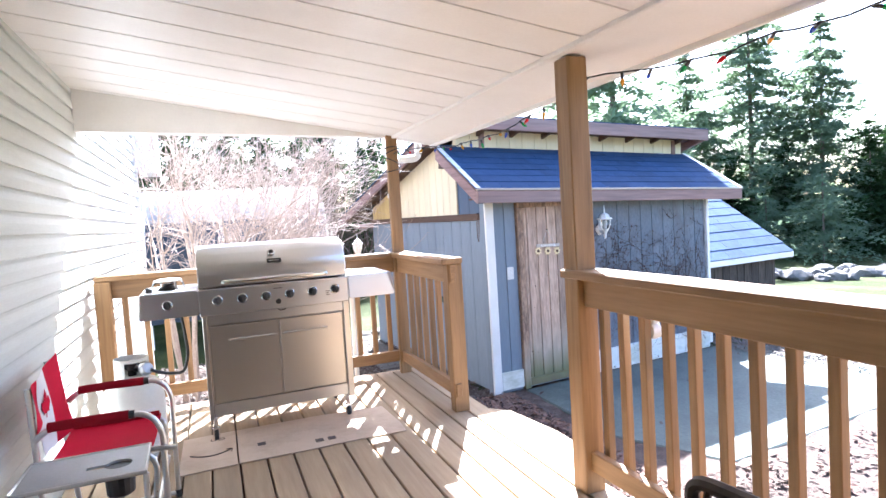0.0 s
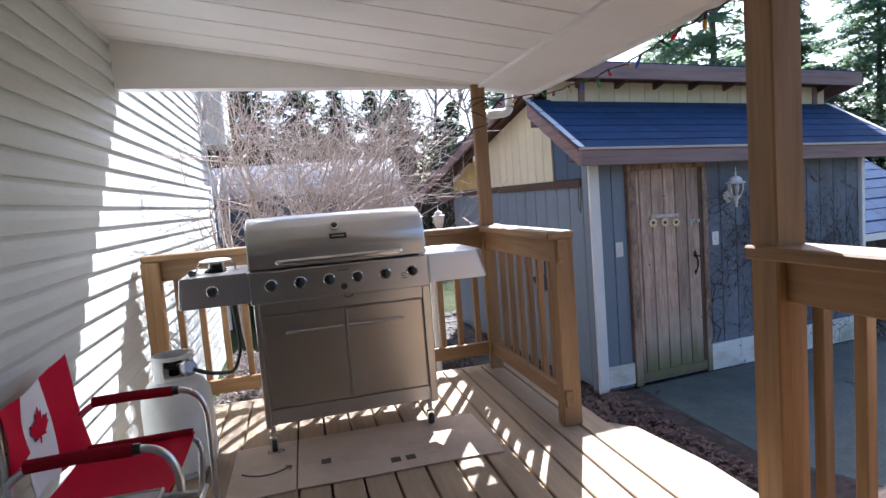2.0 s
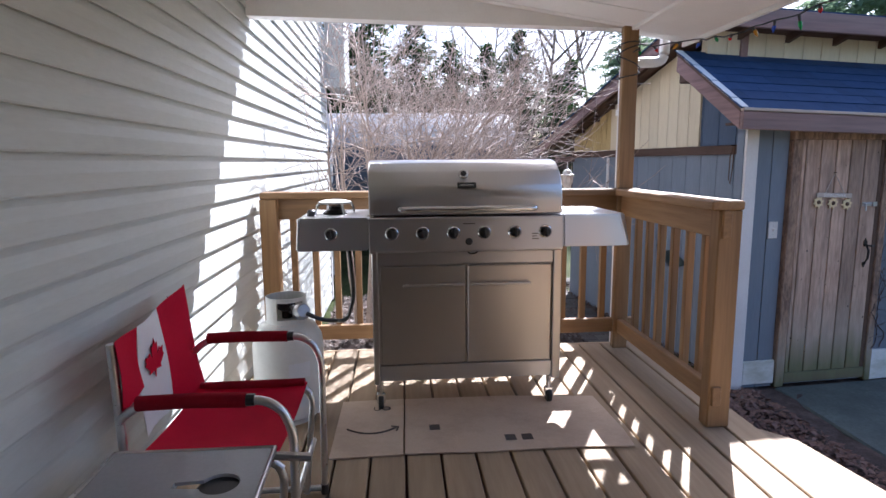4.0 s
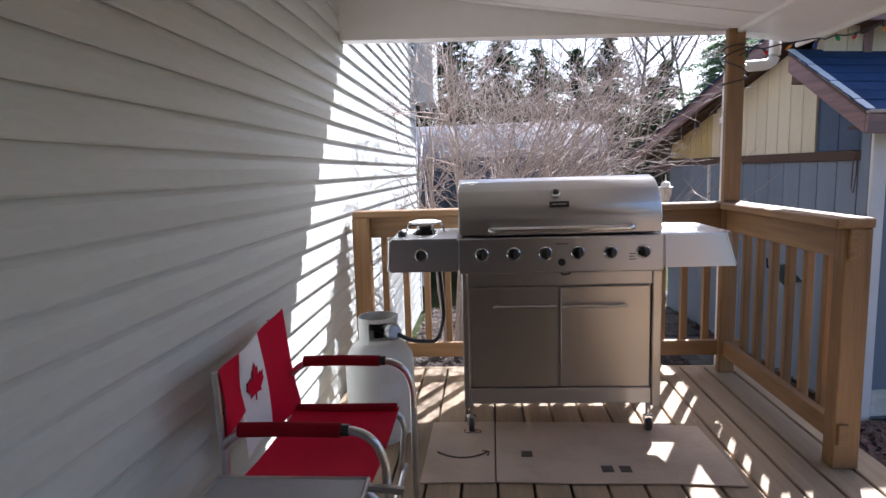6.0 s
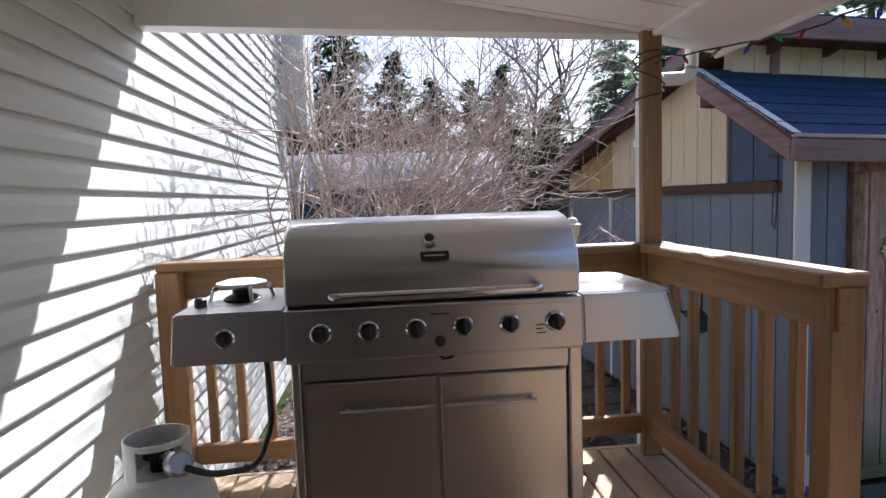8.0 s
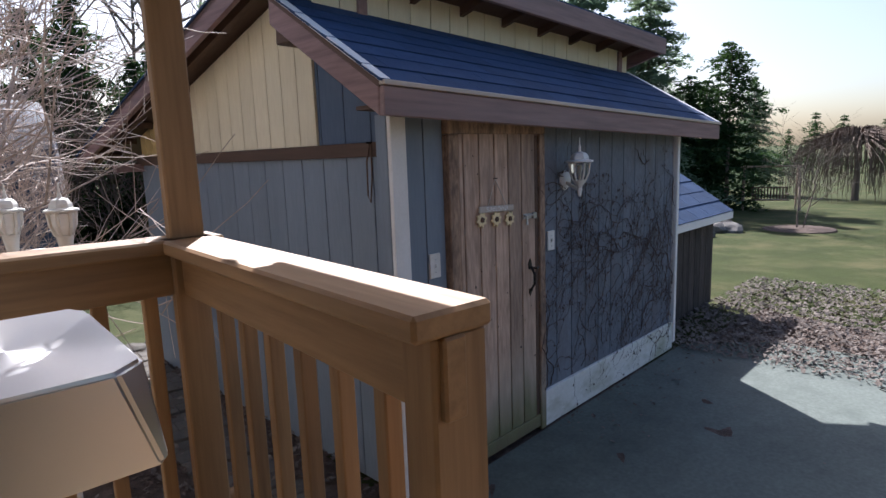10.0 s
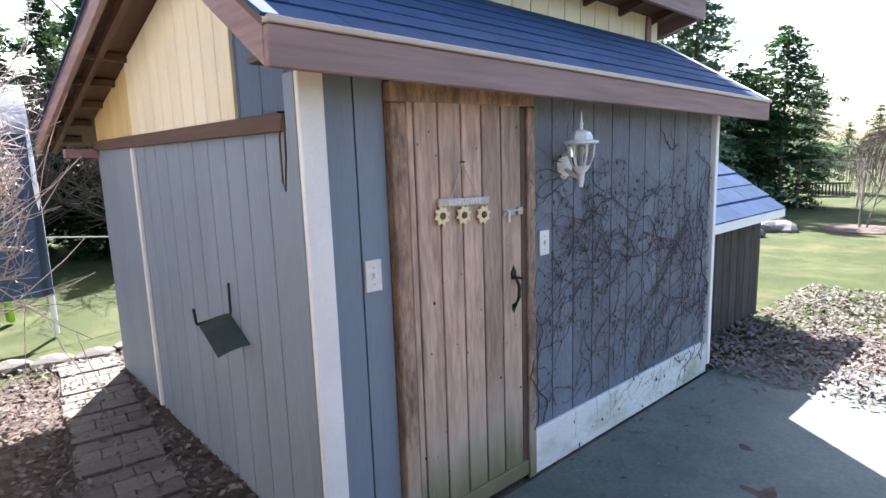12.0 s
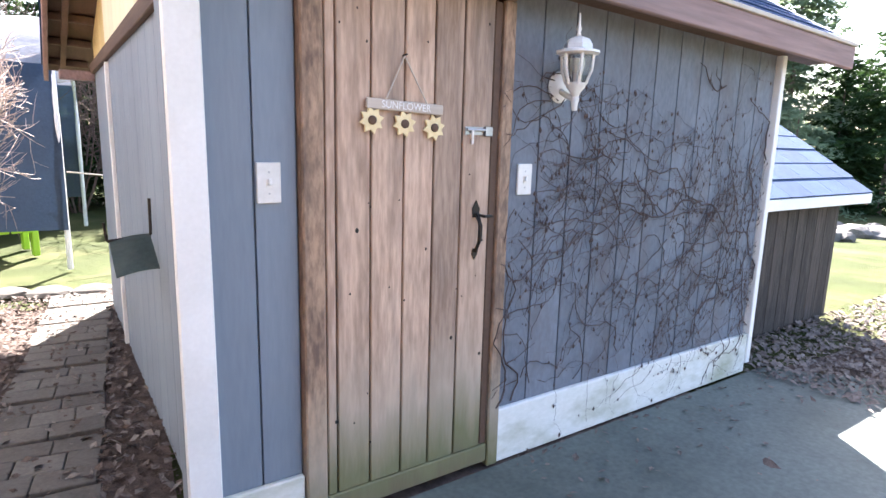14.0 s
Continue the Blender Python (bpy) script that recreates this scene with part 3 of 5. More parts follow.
def shingle_roof(parent, x0, x1, y0, z0, y1, z1, courses, pitch=0.305):
    """A sloped board with overlapping rows of tabs, the tabs being pieces."""
    slope = math.atan2(z1 - z0, y1 - y0)
    run = math.hypot(y1 - y0, z1 - z0)
    frame_ = Matrix.Translation((x0, y0, z0)) @ Matrix.Rotation(slope, 4, "X")
    base = part("roof", box((0, 0, -0.03), (x1 - x0, run, 0.0)), BROWN, parent, "blue asphalt shingle roof", m=frame_)
    high = run / courses
    tab = None
    for r in range(courses):
        u = -(r % 2) * pitch / 2 - random.random() * 0.04
        while u < x1 - x0:
            a, b = max(u, -0.02), min(u + pitch, x1 - x0 + 0.02)
            if b - a > 0.03:
                m = Matrix.Translation((a, r * high - 0.012, 0.001 + 0.0015 * (r % 2)))
                if b - a > pitch - 0.001:
                    if tab is None:
                        tab = part("shingle", prism([(0.0, 0.0), (high + 0.03, 0.0), (high + 0.03, 0.003), (0.0, 0.009)], 0.0015, pitch - 0.0015, "x"), SHINGLE, base, m=m)
                    else:
                        again(tab, m, base)
                else:
                    part("shingle", prism([(0.0, 0.0), (high + 0.03, 0.0), (high + 0.03, 0.003), (0.0, 0.009)], 0.0015, b - a - 0.0015, "x"), SHINGLE, base, m=m)
            u += pitch
    return base


# lean-to roof over the front
X0, X1 = -0.23, 3.27
shingle_roof(shed, X0, X1, -0.175, 1.455, 0.60, 1.925, 7)
part("fascia", box((X0, -0.19, 1.325), (X1, -0.16, 1.435), 0.004), FASCIA_X, shed, "weathered mauve-brown fascia")
part("drip_edge", box((X0 - 0.005, -0.2, 1.437), (X1 + 0.005, -0.165, 1.456), 0.003), SIGN_WOOD, shed, "pale drip edge")
for x in (X0, X1 - 0.03):
    part("rake_board", prism([(-0.158, 1.325), (-0.158, 1.44), (0.60, 1.90), (0.60, 1.785)], x, x + 0.03, "x", bevel=0.004), FASCIA_Y, shed, "weathered mauve-brown rake board")
    part("drip_edge", prism([(-0.185, 1.446), (-0.185, 1.462), (0.60, 1.938), (0.60, 1.922)], x - 0.012, x + 0.035, "x"), WHITE, shed, "white metal drip edge")
part("soffit", prism([(-0.155, 1.36), (0.02, 1.36), (0.02, 1.375), (-0.155, 1.375)], X0 + 0.03, X1 - 0.03, "x"), BROWN, shed)
part("rafter_tail", box((X0 + 0.03, 0.46, 1.70), (0.0, 0.60, 1.775), 0.004), BROWN, shed)
# clerestory
cut_boards(shed, "clerestory_board", CREAM, 0.0, 3.2, 0.16, lambda u: Matrix.Translation((u, 0.60, 0)) @ pose(0, 0, 0, 0, 0, -90), flat(1.88), flat(2.10), "cream-painted board")
part("clerestory_wall", box((0.0, 0.602, 1.80), (3.2, 0.66, 2.14)), CREAM, shed)
for x in (0.26, 3.02):
    part("clerestory_post", box((x, 0.565, 1.90), (x + 0.06, 0.584, 2.08), 0.003), FASCIA_Y, shed, "mauve-brown post")
# upper roof falling to the rear
UX0, UX1 = -0.27, 3.36
UY0, UZ0, UY1, UZ1 = 0.34, 2.185, 3.70, 1.265
part("upper_roof", prism([(UY0, UZ0), (UY1, UZ1), (UY1, UZ1 - 0.03), (UY0, UZ0 - 0.03)], UX0, UX1, "x"), BROWN, shed, "low-sloped upper roof")
part("upper_shingles", prism([(UY0 - 0.02, UZ0 + 0.016), (UY1, UZ1 + 0.012), (UY1, UZ1 + 0.002), (UY0 - 0.02, UZ0 + 0.006)], UX0 - 0.01, UX1 + 0.01, "x"), SHINGLE, shed)
part("fascia", box((UX0, UY0 - 0.03, UZ0 - 0.125), (UX1, UY0, UZ0 + 0.004), 0.004), FASCIA_X, shed, "weathered mauve-brown fascia")
for x in (UX0, UX1 - 0.03):
    part("rake_board", prism([(UY0 + 0.002, UZ0 - 0.12), (UY0 + 0.002, UZ0), (UY1, UZ1), (UY1, UZ1 - 0.11)], x, x + 0.03, "x", bevel=0.003), FASCIA_Y, shed, "weathered mauve-brown rake board")
one = None
for i in range(9):
    m = Matrix.Translation((UX0 + 0.10 + i * 0.405, 0, 0))
    if one is None:
        one = part("rafter", prism([(UY0 + 0.004, UZ0 - 0.086), (UY0 + 0.004, UZ0 - 0.032), (UY1 - 0.02, UZ1 - 0.034), (UY1 - 0.02, UZ1 - 0.09)], 0, 0.032, "x"), BROWN, shed, m=m)
    else:
        again(one, m, shed)
for i in range(5):
    y = 2.0 + i * 0.36
    z = UZ0 + (UZ1 - UZ0) * (y - UY0) / (UY1 - UY0)
    part("purlin", box((UX0 + 0.03, y, z - 0.085), (0.0, y + 0.045, z - 0.04), 0.003), BROWN, shed)
part("beam_end", box((-0.20, 3.0, 1.14), (0.0, 3.09, 1.2), 0.004), FASCIA_Y, shed)
# the roofs lean a little to the far end
TILT_ROOF = Matrix.Translation((-0.2, 0, 1.46)) @ Matrix.Rotation(radians(1.65), 4, "Y") @ Matrix.Translation((0.2, 0, -1.45))
for ob in list(shed.children):
    if ob.name.split(".")[0] in ("roof", "fascia", "drip_edge", "rake_board", "soffit", "rafter_tail", "clerestory_board", "clerestory_wall", "clerestory_post", "upper_roof", "upper_shingles", "rafter", "purlin"):
        ob.matrix_basis = TILT_ROOF @ ob.matrix_basis
# lower annex at the far end
annex = tagged(part("shed_annex", prism([(0.28, G), (1.48, G), (1.48, 1.33), (0.28, 0.49)], 2.905, 4.52, "x"), GREY_WOOD, None, m=SHED), "dark weathered board annex with a blue shingle lean-to roof", "annex")
cut_boards(annex, "annex_board", GREY_WOOD, 2.92, 4.52, 0.14, lambda u: Matrix.Translation((u, 0.276, 0)) @ pose(0, 0, 0, 0, 0, -90), flat(G), flat(0.49))
shingle_roof(annex, 2.92, 4.74, 0.16, 0.515, 1.50, 1.42, 9)
part("fascia", box((2.92, 0.145, 0.435), (4.74, 0.165, 0.505), 0.003), WHITE, annex, "white-painted fascia")
part("rake_board", prism([(0.165, 0.42), (0.165, 0.50), (1.50, 1.405), (1.50, 1.32)], 4.71, 4.74, "x"), FASCIA_Y, annex)


# ---- vegetation ----
def branch(bm, start, way, length, radius, level, rnd, spread=0.6, sides=4, lift=0.12, kids=(4, 6), shrink=0.62, wave=0.10, limit=None):
    """A crooked tapering limb with smaller ones along it."""
    pts, p, d = [Vector(start)], Vector(start), Vector(way).normalized()
    n = 5 if level else 4
    for i in range(n):
        d = (d + Vector((rnd.uniform(-1, 1), rnd.uniform(-1, 1), rnd.uniform(-1, 1))) * wave + Vector((0, 0, lift * 0.3))).normalized()
        p = p + d * (length / n)
        if limit:
            if not (limit[0] < p.x < limit[1] and p.y > limit[2]):
                break
        pts.append(p.copy())
    if len(pts) < 3:
        return
    n = len(pts) - 1
    tube(pts, radius, max(3, sides - (0 if level else 1)), bm, end=max(radius * 0.35, 0.0014))
    if level > 0:
        for k in range(rnd.randint(*kids)):
            i = rnd.uniform(0.25, 0.98) * n
            j = min(int(i), n - 1)
            at = pts[j].lerp(pts[j + 1], i - j)
            axis = (pts[j + 1] - pts[j]).normalized()
            off = Vector((rnd.uniform(-1, 1), rnd.uniform(-1, 1), rnd.uniform(-0.4, 0.8)))
            off = (off - axis * off.dot(axis)).normalized()
            branch(bm, at, axis * (1 - spread * 0.5) + off * spread, length * rnd.uniform(0.42, 0.75) * (shrink / 0.62), max(radius * 0.52, 0.0023), level - 1, rnd, spread, sides, lift, kids, shrink, wave, limit)


def bare_tree(x, y, z, height, seed, name, label, category, stems=1, level=3, spread=0.7, mat=TWIG, radius=0.03, kids=(4, 6), lean_out=0.35, group="", limit=None):
    rnd = random.Random(seed)
    thing = empty(name, pose(x, y, z), label, category, group)
    for s in range(stems):
        bm = bmesh.new()
        a = 2 * math.pi * (s + rnd.random() * 0.6) / max(stems, 1)
        out = lean_out * rnd.uniform(0.6, 1.3) if stems > 1 else 0.05
        branch(bm, (0.06 * math.cos(a) * (stems > 1), 0.06 * math.sin(a) * (stems > 1), -0.04), (math.cos(a) * out, math.sin(a) * out, 1), height * rnd.uniform(0.55, 0.75), radius * rnd.uniform(0.7, 1.1), level, rnd, spread, kids=kids, limit=limit)
        part("stem" if stems > 1 else "crown", bm, mat, thing)
    return thing


def conifer(name, height, width, seed, mat, label, tiers=26, droop=0.25, open_=0.0, spray=0.014, density=15, power=0.7, foot=0.10, tip=0.65):
    """A trunk, boughs in whorls and many small needle sprays; the outline is uneven."""
    rnd = random.Random(seed)
    thing = empty(name, pose(0, 0, 0), label, "conifer", "background conifers")
    part("trunk", tube([(0, 0, -0.2), (0.02 * height * 0.2, 0, height * 0.5), (0, 0, height)], height * 0.014, 6, end=0.02), BARK, thing)
    verts, faces = [], []
    for i in range(tiers):
        f = (i + rnd.random()) / tiers
        z = height * (foot + (1 - foot) * f)
        reach = width / 2 * (1 - f) ** power * rnd.uniform(0.45, 1.3) + 0.12
        for b in range(rnd.randint(6, 9)):
            if rnd.random() < open_:
                continue
            a = rnd.random() * 2 * math.pi
            r = reach * rnd.uniform(0.6, 1.15)
            n = max(6, int(r * density))
            for s in range(n):
                q = ((s + rnd.random()) / n) ** tip
                side = rnd.uniform(-1, 1) * 0.26 * r * (1.1 - 0.7 * q) * min(1, 2.5 * q)
                c = Vector((math.cos(a) * r * q - math.sin(a) * side, math.sin(a) * r * q + math.cos(a) * side, z - droop * r * q * q - 0.25 * abs(side) + rnd.uniform(-0.05, 0.05) * r))
                size = height * spray * rnd.uniform(0.6, 1.5) * (1.15 - 0.5 * q)
                for _ in range(2):
                    u = Vector((rnd.uniform(-1, 1), rnd.uniform(-1, 1), rnd.uniform(-0.5, 0.3))).normalized() * size * 1.6
                    v = Vector((rnd.uniform(-1, 1), rnd.uniform(-1, 1), rnd.uniform(-0.6, 0.4))).normalized() * size * 0.7
                    o = c + Vector((rnd.uniform(-1, 1), rnd.uniform(-1, 1), rnd.uniform(-1, 1))) * size * 0.8
                    k = len(verts)
                    verts += [o - u, o + v, o + u, o - v * 0.6]
                    faces += [(k, k + 1, k + 2), (k, k + 2, k + 3)]
    mesh = bpy.data.meshes.new("crown")
    mesh.from_pydata([tuple(v) for v in verts], [], faces)
    mesh.materials.append(mat)
    crown = new("crown", mesh)
    crown.parent = thing
    return thing


def grove(ob, spots):
    """Copies a tree to other spots: x, y, turn, size."""
    first = True
    for x, y, turn, s in spots:
        m = pose(x, y, ground_z(x, y) - 0.05, 0, 0, turn)
        if first:
            ob.matrix_basis = m @ Matrix.Diagonal((s, s, s, 1))
            first = False
        else:
            ob.scale = (s, s, s)
            copy_thing(ob, m)
    x, y, turn, s = spots[0]
    ob.matrix_basis = pose(x, y, ground_z(x, y) - 0.05, 0, 0, turn) @ Matrix.Diagonal((s, s, s, 1))



# ---- grill ----
grill = empty("gas_grill", pose(0.552, 3.90, 0, 0, 0, 0.8), "stainless steel gas grill on casters with side burner and side shelf", "grill")
LID = [(-0.322, 0.915), (-0.326, 0.985), (-0.312, 1.045), (-0.268, 1.105), (-0.205, 1.145), (-0.13, 1.158), (0.02, 1.155), (0.10, 1.125), (0.16, 1.05), (0.18, 0.915)]
lid = part("lid", prism(LID, -0.434, 0.434, "x", bevel=0.006), STEEL_X, grill, "domed brushed steel lid", smooth=True)
bar = bend([(-0.30, -0.33, 0.945), (-0.30, -0.385, 0.945), (0.30, -0.385, 0.945), (0.30, -0.33, 0.945)], 0.03)
part("lid_handle", tube(bar, 0.0135, 10), CHROME, lid, "polished bar handle", smooth=True)
part("thermometer", turned([(0.022, 0), (0.024, 0.008), (0.020, 0.016)], 18, m=Matrix.Translation((-0.012, -0.287, 1.087)) @ pose(0, 0, 0, 52)), CHROME, lid, smooth=True)
part("thermometer_face", turned([(0.014, 0.0), (0.013, 0.002)], 18, m=Matrix.Translation((-0.012, -0.3000, 1.0972)) @ pose(0, 0, 0, 52)), BLACK, lid)
part("badge", box((-0.042, -0.003, -0.013), (0.042, 0.003, 0.013), 0.002, m=Matrix.Translation((0.0, -0.322, 1.045)) @ pose(0, 0, 0, -18)), BLACK, lid, "dark name plate")
part("badge_line", box((-0.03, -0.0045, -0.002), (0.03, -0.003, 0.002), m=Matrix.Translation((0.0, -0.322, 1.045)) @ pose(0, 0, 0, -18)), CHROME, lid)
part("firebox", box((-0.425, -0.30, 0.76), (0.425, 0.17, 0.908), 0.004), STEEL_Z, grill)
panel = part("control_panel", prism([(-0.345, 0.758), (-0.335, 0.905), (-0.305, 0.910), (-0.305, 0.752), (-0.338, 0.750)], -0.436, 0.436, "x", bevel=0.003), STEEL_X, grill, "brushed steel control panel")


def knob(x, z, parent, y=-0.341, r=0.023):
    tilt = Matrix.Translation((x, y, z)) @ pose(0, 0, 0, 90)
    ring = part("knob", turned([(r + 0.008, 0.0), (r + 0.008, 0.003), (r + 0.003, 0.008), (r + 0.003, 0.004)], 22, m=tilt), CHROME, parent, "black knob in a chrome ring", smooth=True)
    bm = turned([(r, 0.004), (r, 0.016), (r - 0.004, 0.024), (r - 0.012, 0.026)], 20, m=tilt)
    box((-0.005, -r + 0.003, 0.02), (0.005, r - 0.003, 0.036), 0.002, bm, tilt @ pose(0, 0, 0, 0, 0, random.uniform(-12, 12)))
    part("grip", bm, BLACK, ring, smooth=True)


for x in (-0.335, -0.199, -0.0625, 0.0756, 0.2137, 0.352):
    knob(x, 0.836, panel)
part("igniter", turned([(0.016, 0), (0.016, 0.006), (0.011, 0.010)], 16, m=Matrix.Translation((0.006, -0.343, 0.797)) @ pose(0, 0, 0, 90)), BLACK, panel)
for i in range(3):
    part("print_mark", box((0.292, -0.3425, 0.802 + i * 0.012), (0.292 + (0.03, 0.022, 0.028)[i], -0.341, 0.806 + i * 0.012)), INK, panel)
part("print_mark", box((-0.02, -0.339, 0.874), (0.035, -0.3375, 0.878)), INK, panel)
part("seam_line", box((-0.40, -0.3415, 0.888), (0.40, -0.3395, 0.891)), STEEL_Z, panel)


def side_table(name, x0, x1, chamfer):
    out = 1 if chamfer > 0 else -1
    inner, outer = (x0, x1) if out > 0 else (x1, x0)
    c = abs(chamfer)
    top = [(inner, -0.33), (outer - out * c, -0.33), (outer - out * 0.012, -0.33 + c * 0.75), (outer - out * 0.012, 0.10), (outer - out * c * 0.6, 0.15), (inner, 0.15)]
    low = [(inner, -0.345), (outer - out * 0.012, -0.345), (outer, -0.325), (outer, 0.10), (outer - out * c * 0.3, 0.155), (inner, 0.155)]
    bm = bmesh.new()
    a = [bm.verts.new((u, v, 0.908)) for u, v in top]
    b = [bm.verts.new((u, v, 0.765)) for u, v in low]
    bm.faces.new(a)
    bm.faces.new(b[::-1])
    for i in range(6):
        bm.faces.new((a[i], b[i], b[(i + 1) % 6], a[(i + 1) % 6]))
    bmesh.ops.recalc_face_normals(bm, faces=bm.faces)
    bmesh.ops.bevel(bm, geom=bm.edges[:], offset=0.006, segments=2, affect="EDGES")
    return part(name, bm, STEEL_X, grill, smooth=True)


left = side_table("side_burner_shelf", -0.757, -0.438, -0.02)
left["label"] = "brushed steel shelf with a side burner"
right = side_table("side_shelf", 0.438, 0.752, 0.055)
right["label"] = "brushed steel side shelf with a cut corner"
knob(-0.60, 0.838, left, y=-0.339, r=0.021)
burner = part("side_burner", turned([(0.055, 0.908), (0.06, 0.914), (0.05, 0.922), (0.03, 0.93), (0.03, 0.944), (0.012, 0.948)], 20, m=Matrix.Translation((-0.60, -0.10, 0))), IRON, left, smooth=True)
for a in range(4):
    t = a * math.pi / 2 + 0.5
    part("burner_arm", tube(bend([(-0.60 + 0.03 * math.cos(t), -0.10 + 0.03 * math.sin(t), 0.955), (-0.60 + 0.085 * math.cos(t), -0.10 + 0.085 * math.sin(t), 0.958), (-0.60 + 0.10 * math.cos(t), -0.10 + 0.10 * math.sin(t), 0.91)], 0.015), 0.006, 6), CHROME, burner)
part("burner_cover", turned([(0.075, 0.957), (0.078, 0.966), (0.05, 0.974), (0.01, 0.976)], 18, m=Matrix.Translation((-0.60, -0.10, 0))), TANK_PAINT, left, "pale burner cap", smooth=True)
part("shelf_stud", turned([(0.018, 0.908), (0.018, 0.93), (0.012, 0.936)], 14, m=Matrix.Translation((-0.70, -0.20, 0))), BLACK, left)
# cabinet
part("cabinet_body", box((-0.40, -0.295, 0.165), (0.40, 0.16, 0.748)), STEEL_Z, grill)
for x in (-0.428, 0.402):
    part("cabinet_post", box((x, -0.318, 0.135), (x + 0.026 + 0.012 * (x > 0), -0.285, 0.750), 0.004), STEEL_Z, grill)
part("top_rail", box((-0.40, -0.314, 0.690), (0.40, -0.296, 0.748), 0.003), STEEL_X, grill)
part("bottom_rail", box((-0.40, -0.316, 0.150), (0.40, -0.296, 0.222), 0.003), STEEL_X, grill)
for s in (-1, 1):
    x0, x1 = sorted((s * 0.004, s * 0.392))
    leaf_ = part("cabinet_door", box((x0, -0.318, 0.228), (x1, -0.297, 0.684), 0.004), STEEL_Z, grill, "brushed steel cabinet door")
    h0, h1 = sorted((s * 0.012, s * 0.292))
    part("door_handle", box((h0, -0.348, 0.594), (h1, -0.336, 0.607), 0.004), STEEL_X, leaf_)
    for x in (h0 + 0.02, h1 - 0.02):
        part("handle_foot", box((x - 0.006, -0.337, 0.596), (x + 0.006, -0.317, 0.605)), STEEL_X, leaf_)
part("side_panel", box((-0.425, -0.285, 0.16), (-0.41, 0.165, 0.748), 0.002), STEEL_Z, grill)
part("side_panel", box((0.41, -0.285, 0.16), (0.425, 0.165, 0.748), 0.002), STEEL_Z, grill)
part("loose_wire", tube([(0.0, -0.31, 0.752), (0.015, -0.325, 0.738), (0.04, -0.328, 0.742), (0.055, -0.31, 0.752)], 0.003, 6), BLACK, grill)
for x in (-0.40, 0.40):
    for y in (-0.275, 0.13):
        caster = part("caster", turned([(0.012, 0.075), (0.012, 0.14), (0.024, 0.145), (0.024, 0.152)], 12, m=Matrix.Translation((x, y, 0))), CHROME, grill)
        part("fork", box((x - 0.02, y - 0.012, 0.03), (x + 0.02, y + 0.012, 0.08), 0.004), CHROME, caster)
        part("wheel", turned([(0.030, -0.012), (0.034, -0.007), (0.034, 0.007), (0.030, 0.012)], 18, m=Matrix.Translation((x, y, 0.036)) @ pose(0, 0, 0, 0, 90)), BLACK, caster, smooth=True)

# ---- gas cylinder ----
tank = empty("gas_cylinder", pose(-0.250, 3.565, 0) @ Matrix.Diagonal((1, 1, 0.945, 1)), "white enamelled propane cylinder beside the grill", "gas cylinder")
part("vessel", turned([(0.095, 0.0), (0.10, 0.02), (0.148, 0.05), (0.154, 0.09), (0.154, 0.36), (0.148, 0.415), (0.12, 0.465), (0.07, 0.492), (0.03, 0.497)], 32), TANK_PAINT, tank, smooth=True)
collar = bmesh.new()
N = 30
for i in range(N):
    a0, a1 = (2 * math.pi * (i + j) / N for j in (0, 1))
    opening = 0.0 < ((a0 + 1.9) % (2 * math.pi)) < 1.3
    for z0, z1 in (((0.475, 0.502), (0.585, 0.603)) if opening else ((0.475, 0.603),)):
        vs = [[collar.verts.new((r * math.cos(a), r * math.sin(a), z)) for a in (a0, a1) for z in (z0, z1)] for r in (0.083, 0.088)]
        o, q = vs
        for f in ((q[0], q[2], q[3], q[1]), (o[0], o[1], o[3], o[2]), (o[1], q[1], q[3], o[3]), (o[0], o[2], q[2], q[0])):
            collar.faces.new(f)
bmesh.ops.remove_doubles(collar, verts=collar.verts, dist=0.0004)
part("collar", collar, TANK_PAINT, tank, "white guard collar")
valve = part("valve", turned([(0.022, 0.495), (0.022, 0.53), (0.03, 0.535), (0.04, 0.54), (0.04, 0.57), (0.012, 0.575)], 14), IRON, tank)
part("regulator", turned([(0.03, -0.025), (0.038, -0.01), (0.038, 0.012), (0.028, 0.026)], 16, m=Matrix.Translation((0.075, -0.06, 0.538)) @ pose(0, 0, 0, 70, 0, 35)), GALV, tank, smooth=True)
part("coupling", turned([(0.02, 0.0), (0.024, 0.02), (0.024, 0.045), (0.02, 0.055)], 14, m=Matrix.Translation((0.02, -0.015, 0.54)) @ pose(0, 0, 0, 90, 0, 55)), BLACK, tank)
part("paper_label", prism([(0.1552 * math.cos(a), 0.1552 * math.sin(a)) for a in [math.radians(d) for d in range(-80, -44, 5)]] + [(0.1542 * math.cos(a), 0.1542 * math.sin(a)) for a in [math.radians(d) for d in range(-45, -81, -5)]], 0.25, 0.32, "z"), CANVAS, tank, "faded paper label")
hose = tagged(part("gas_hose", tube(bend([(-0.150, 3.485, 0.505), (-0.09, 3.50, 0.47), (0.01, 3.62, 0.43), (0.035, 3.74, 0.52), (0.015, 3.80, 0.70), (0.0, 3.84, 0.78)], 0.05), 0.0095, 8), BLACK, smooth=True), "black rubber gas hose from cylinder to grill", "hose")

# ---- cardboard ----
card = empty("cardboard_sheet", pose(0, 0, 0.001), "flattened brown cardboard box lying under the grill", "cardboard")
def flap(outline, z, label=""):
    return part("flap", prism(outline, z, z + 0.006, "z", bevel=0.001), CARD, card, label)


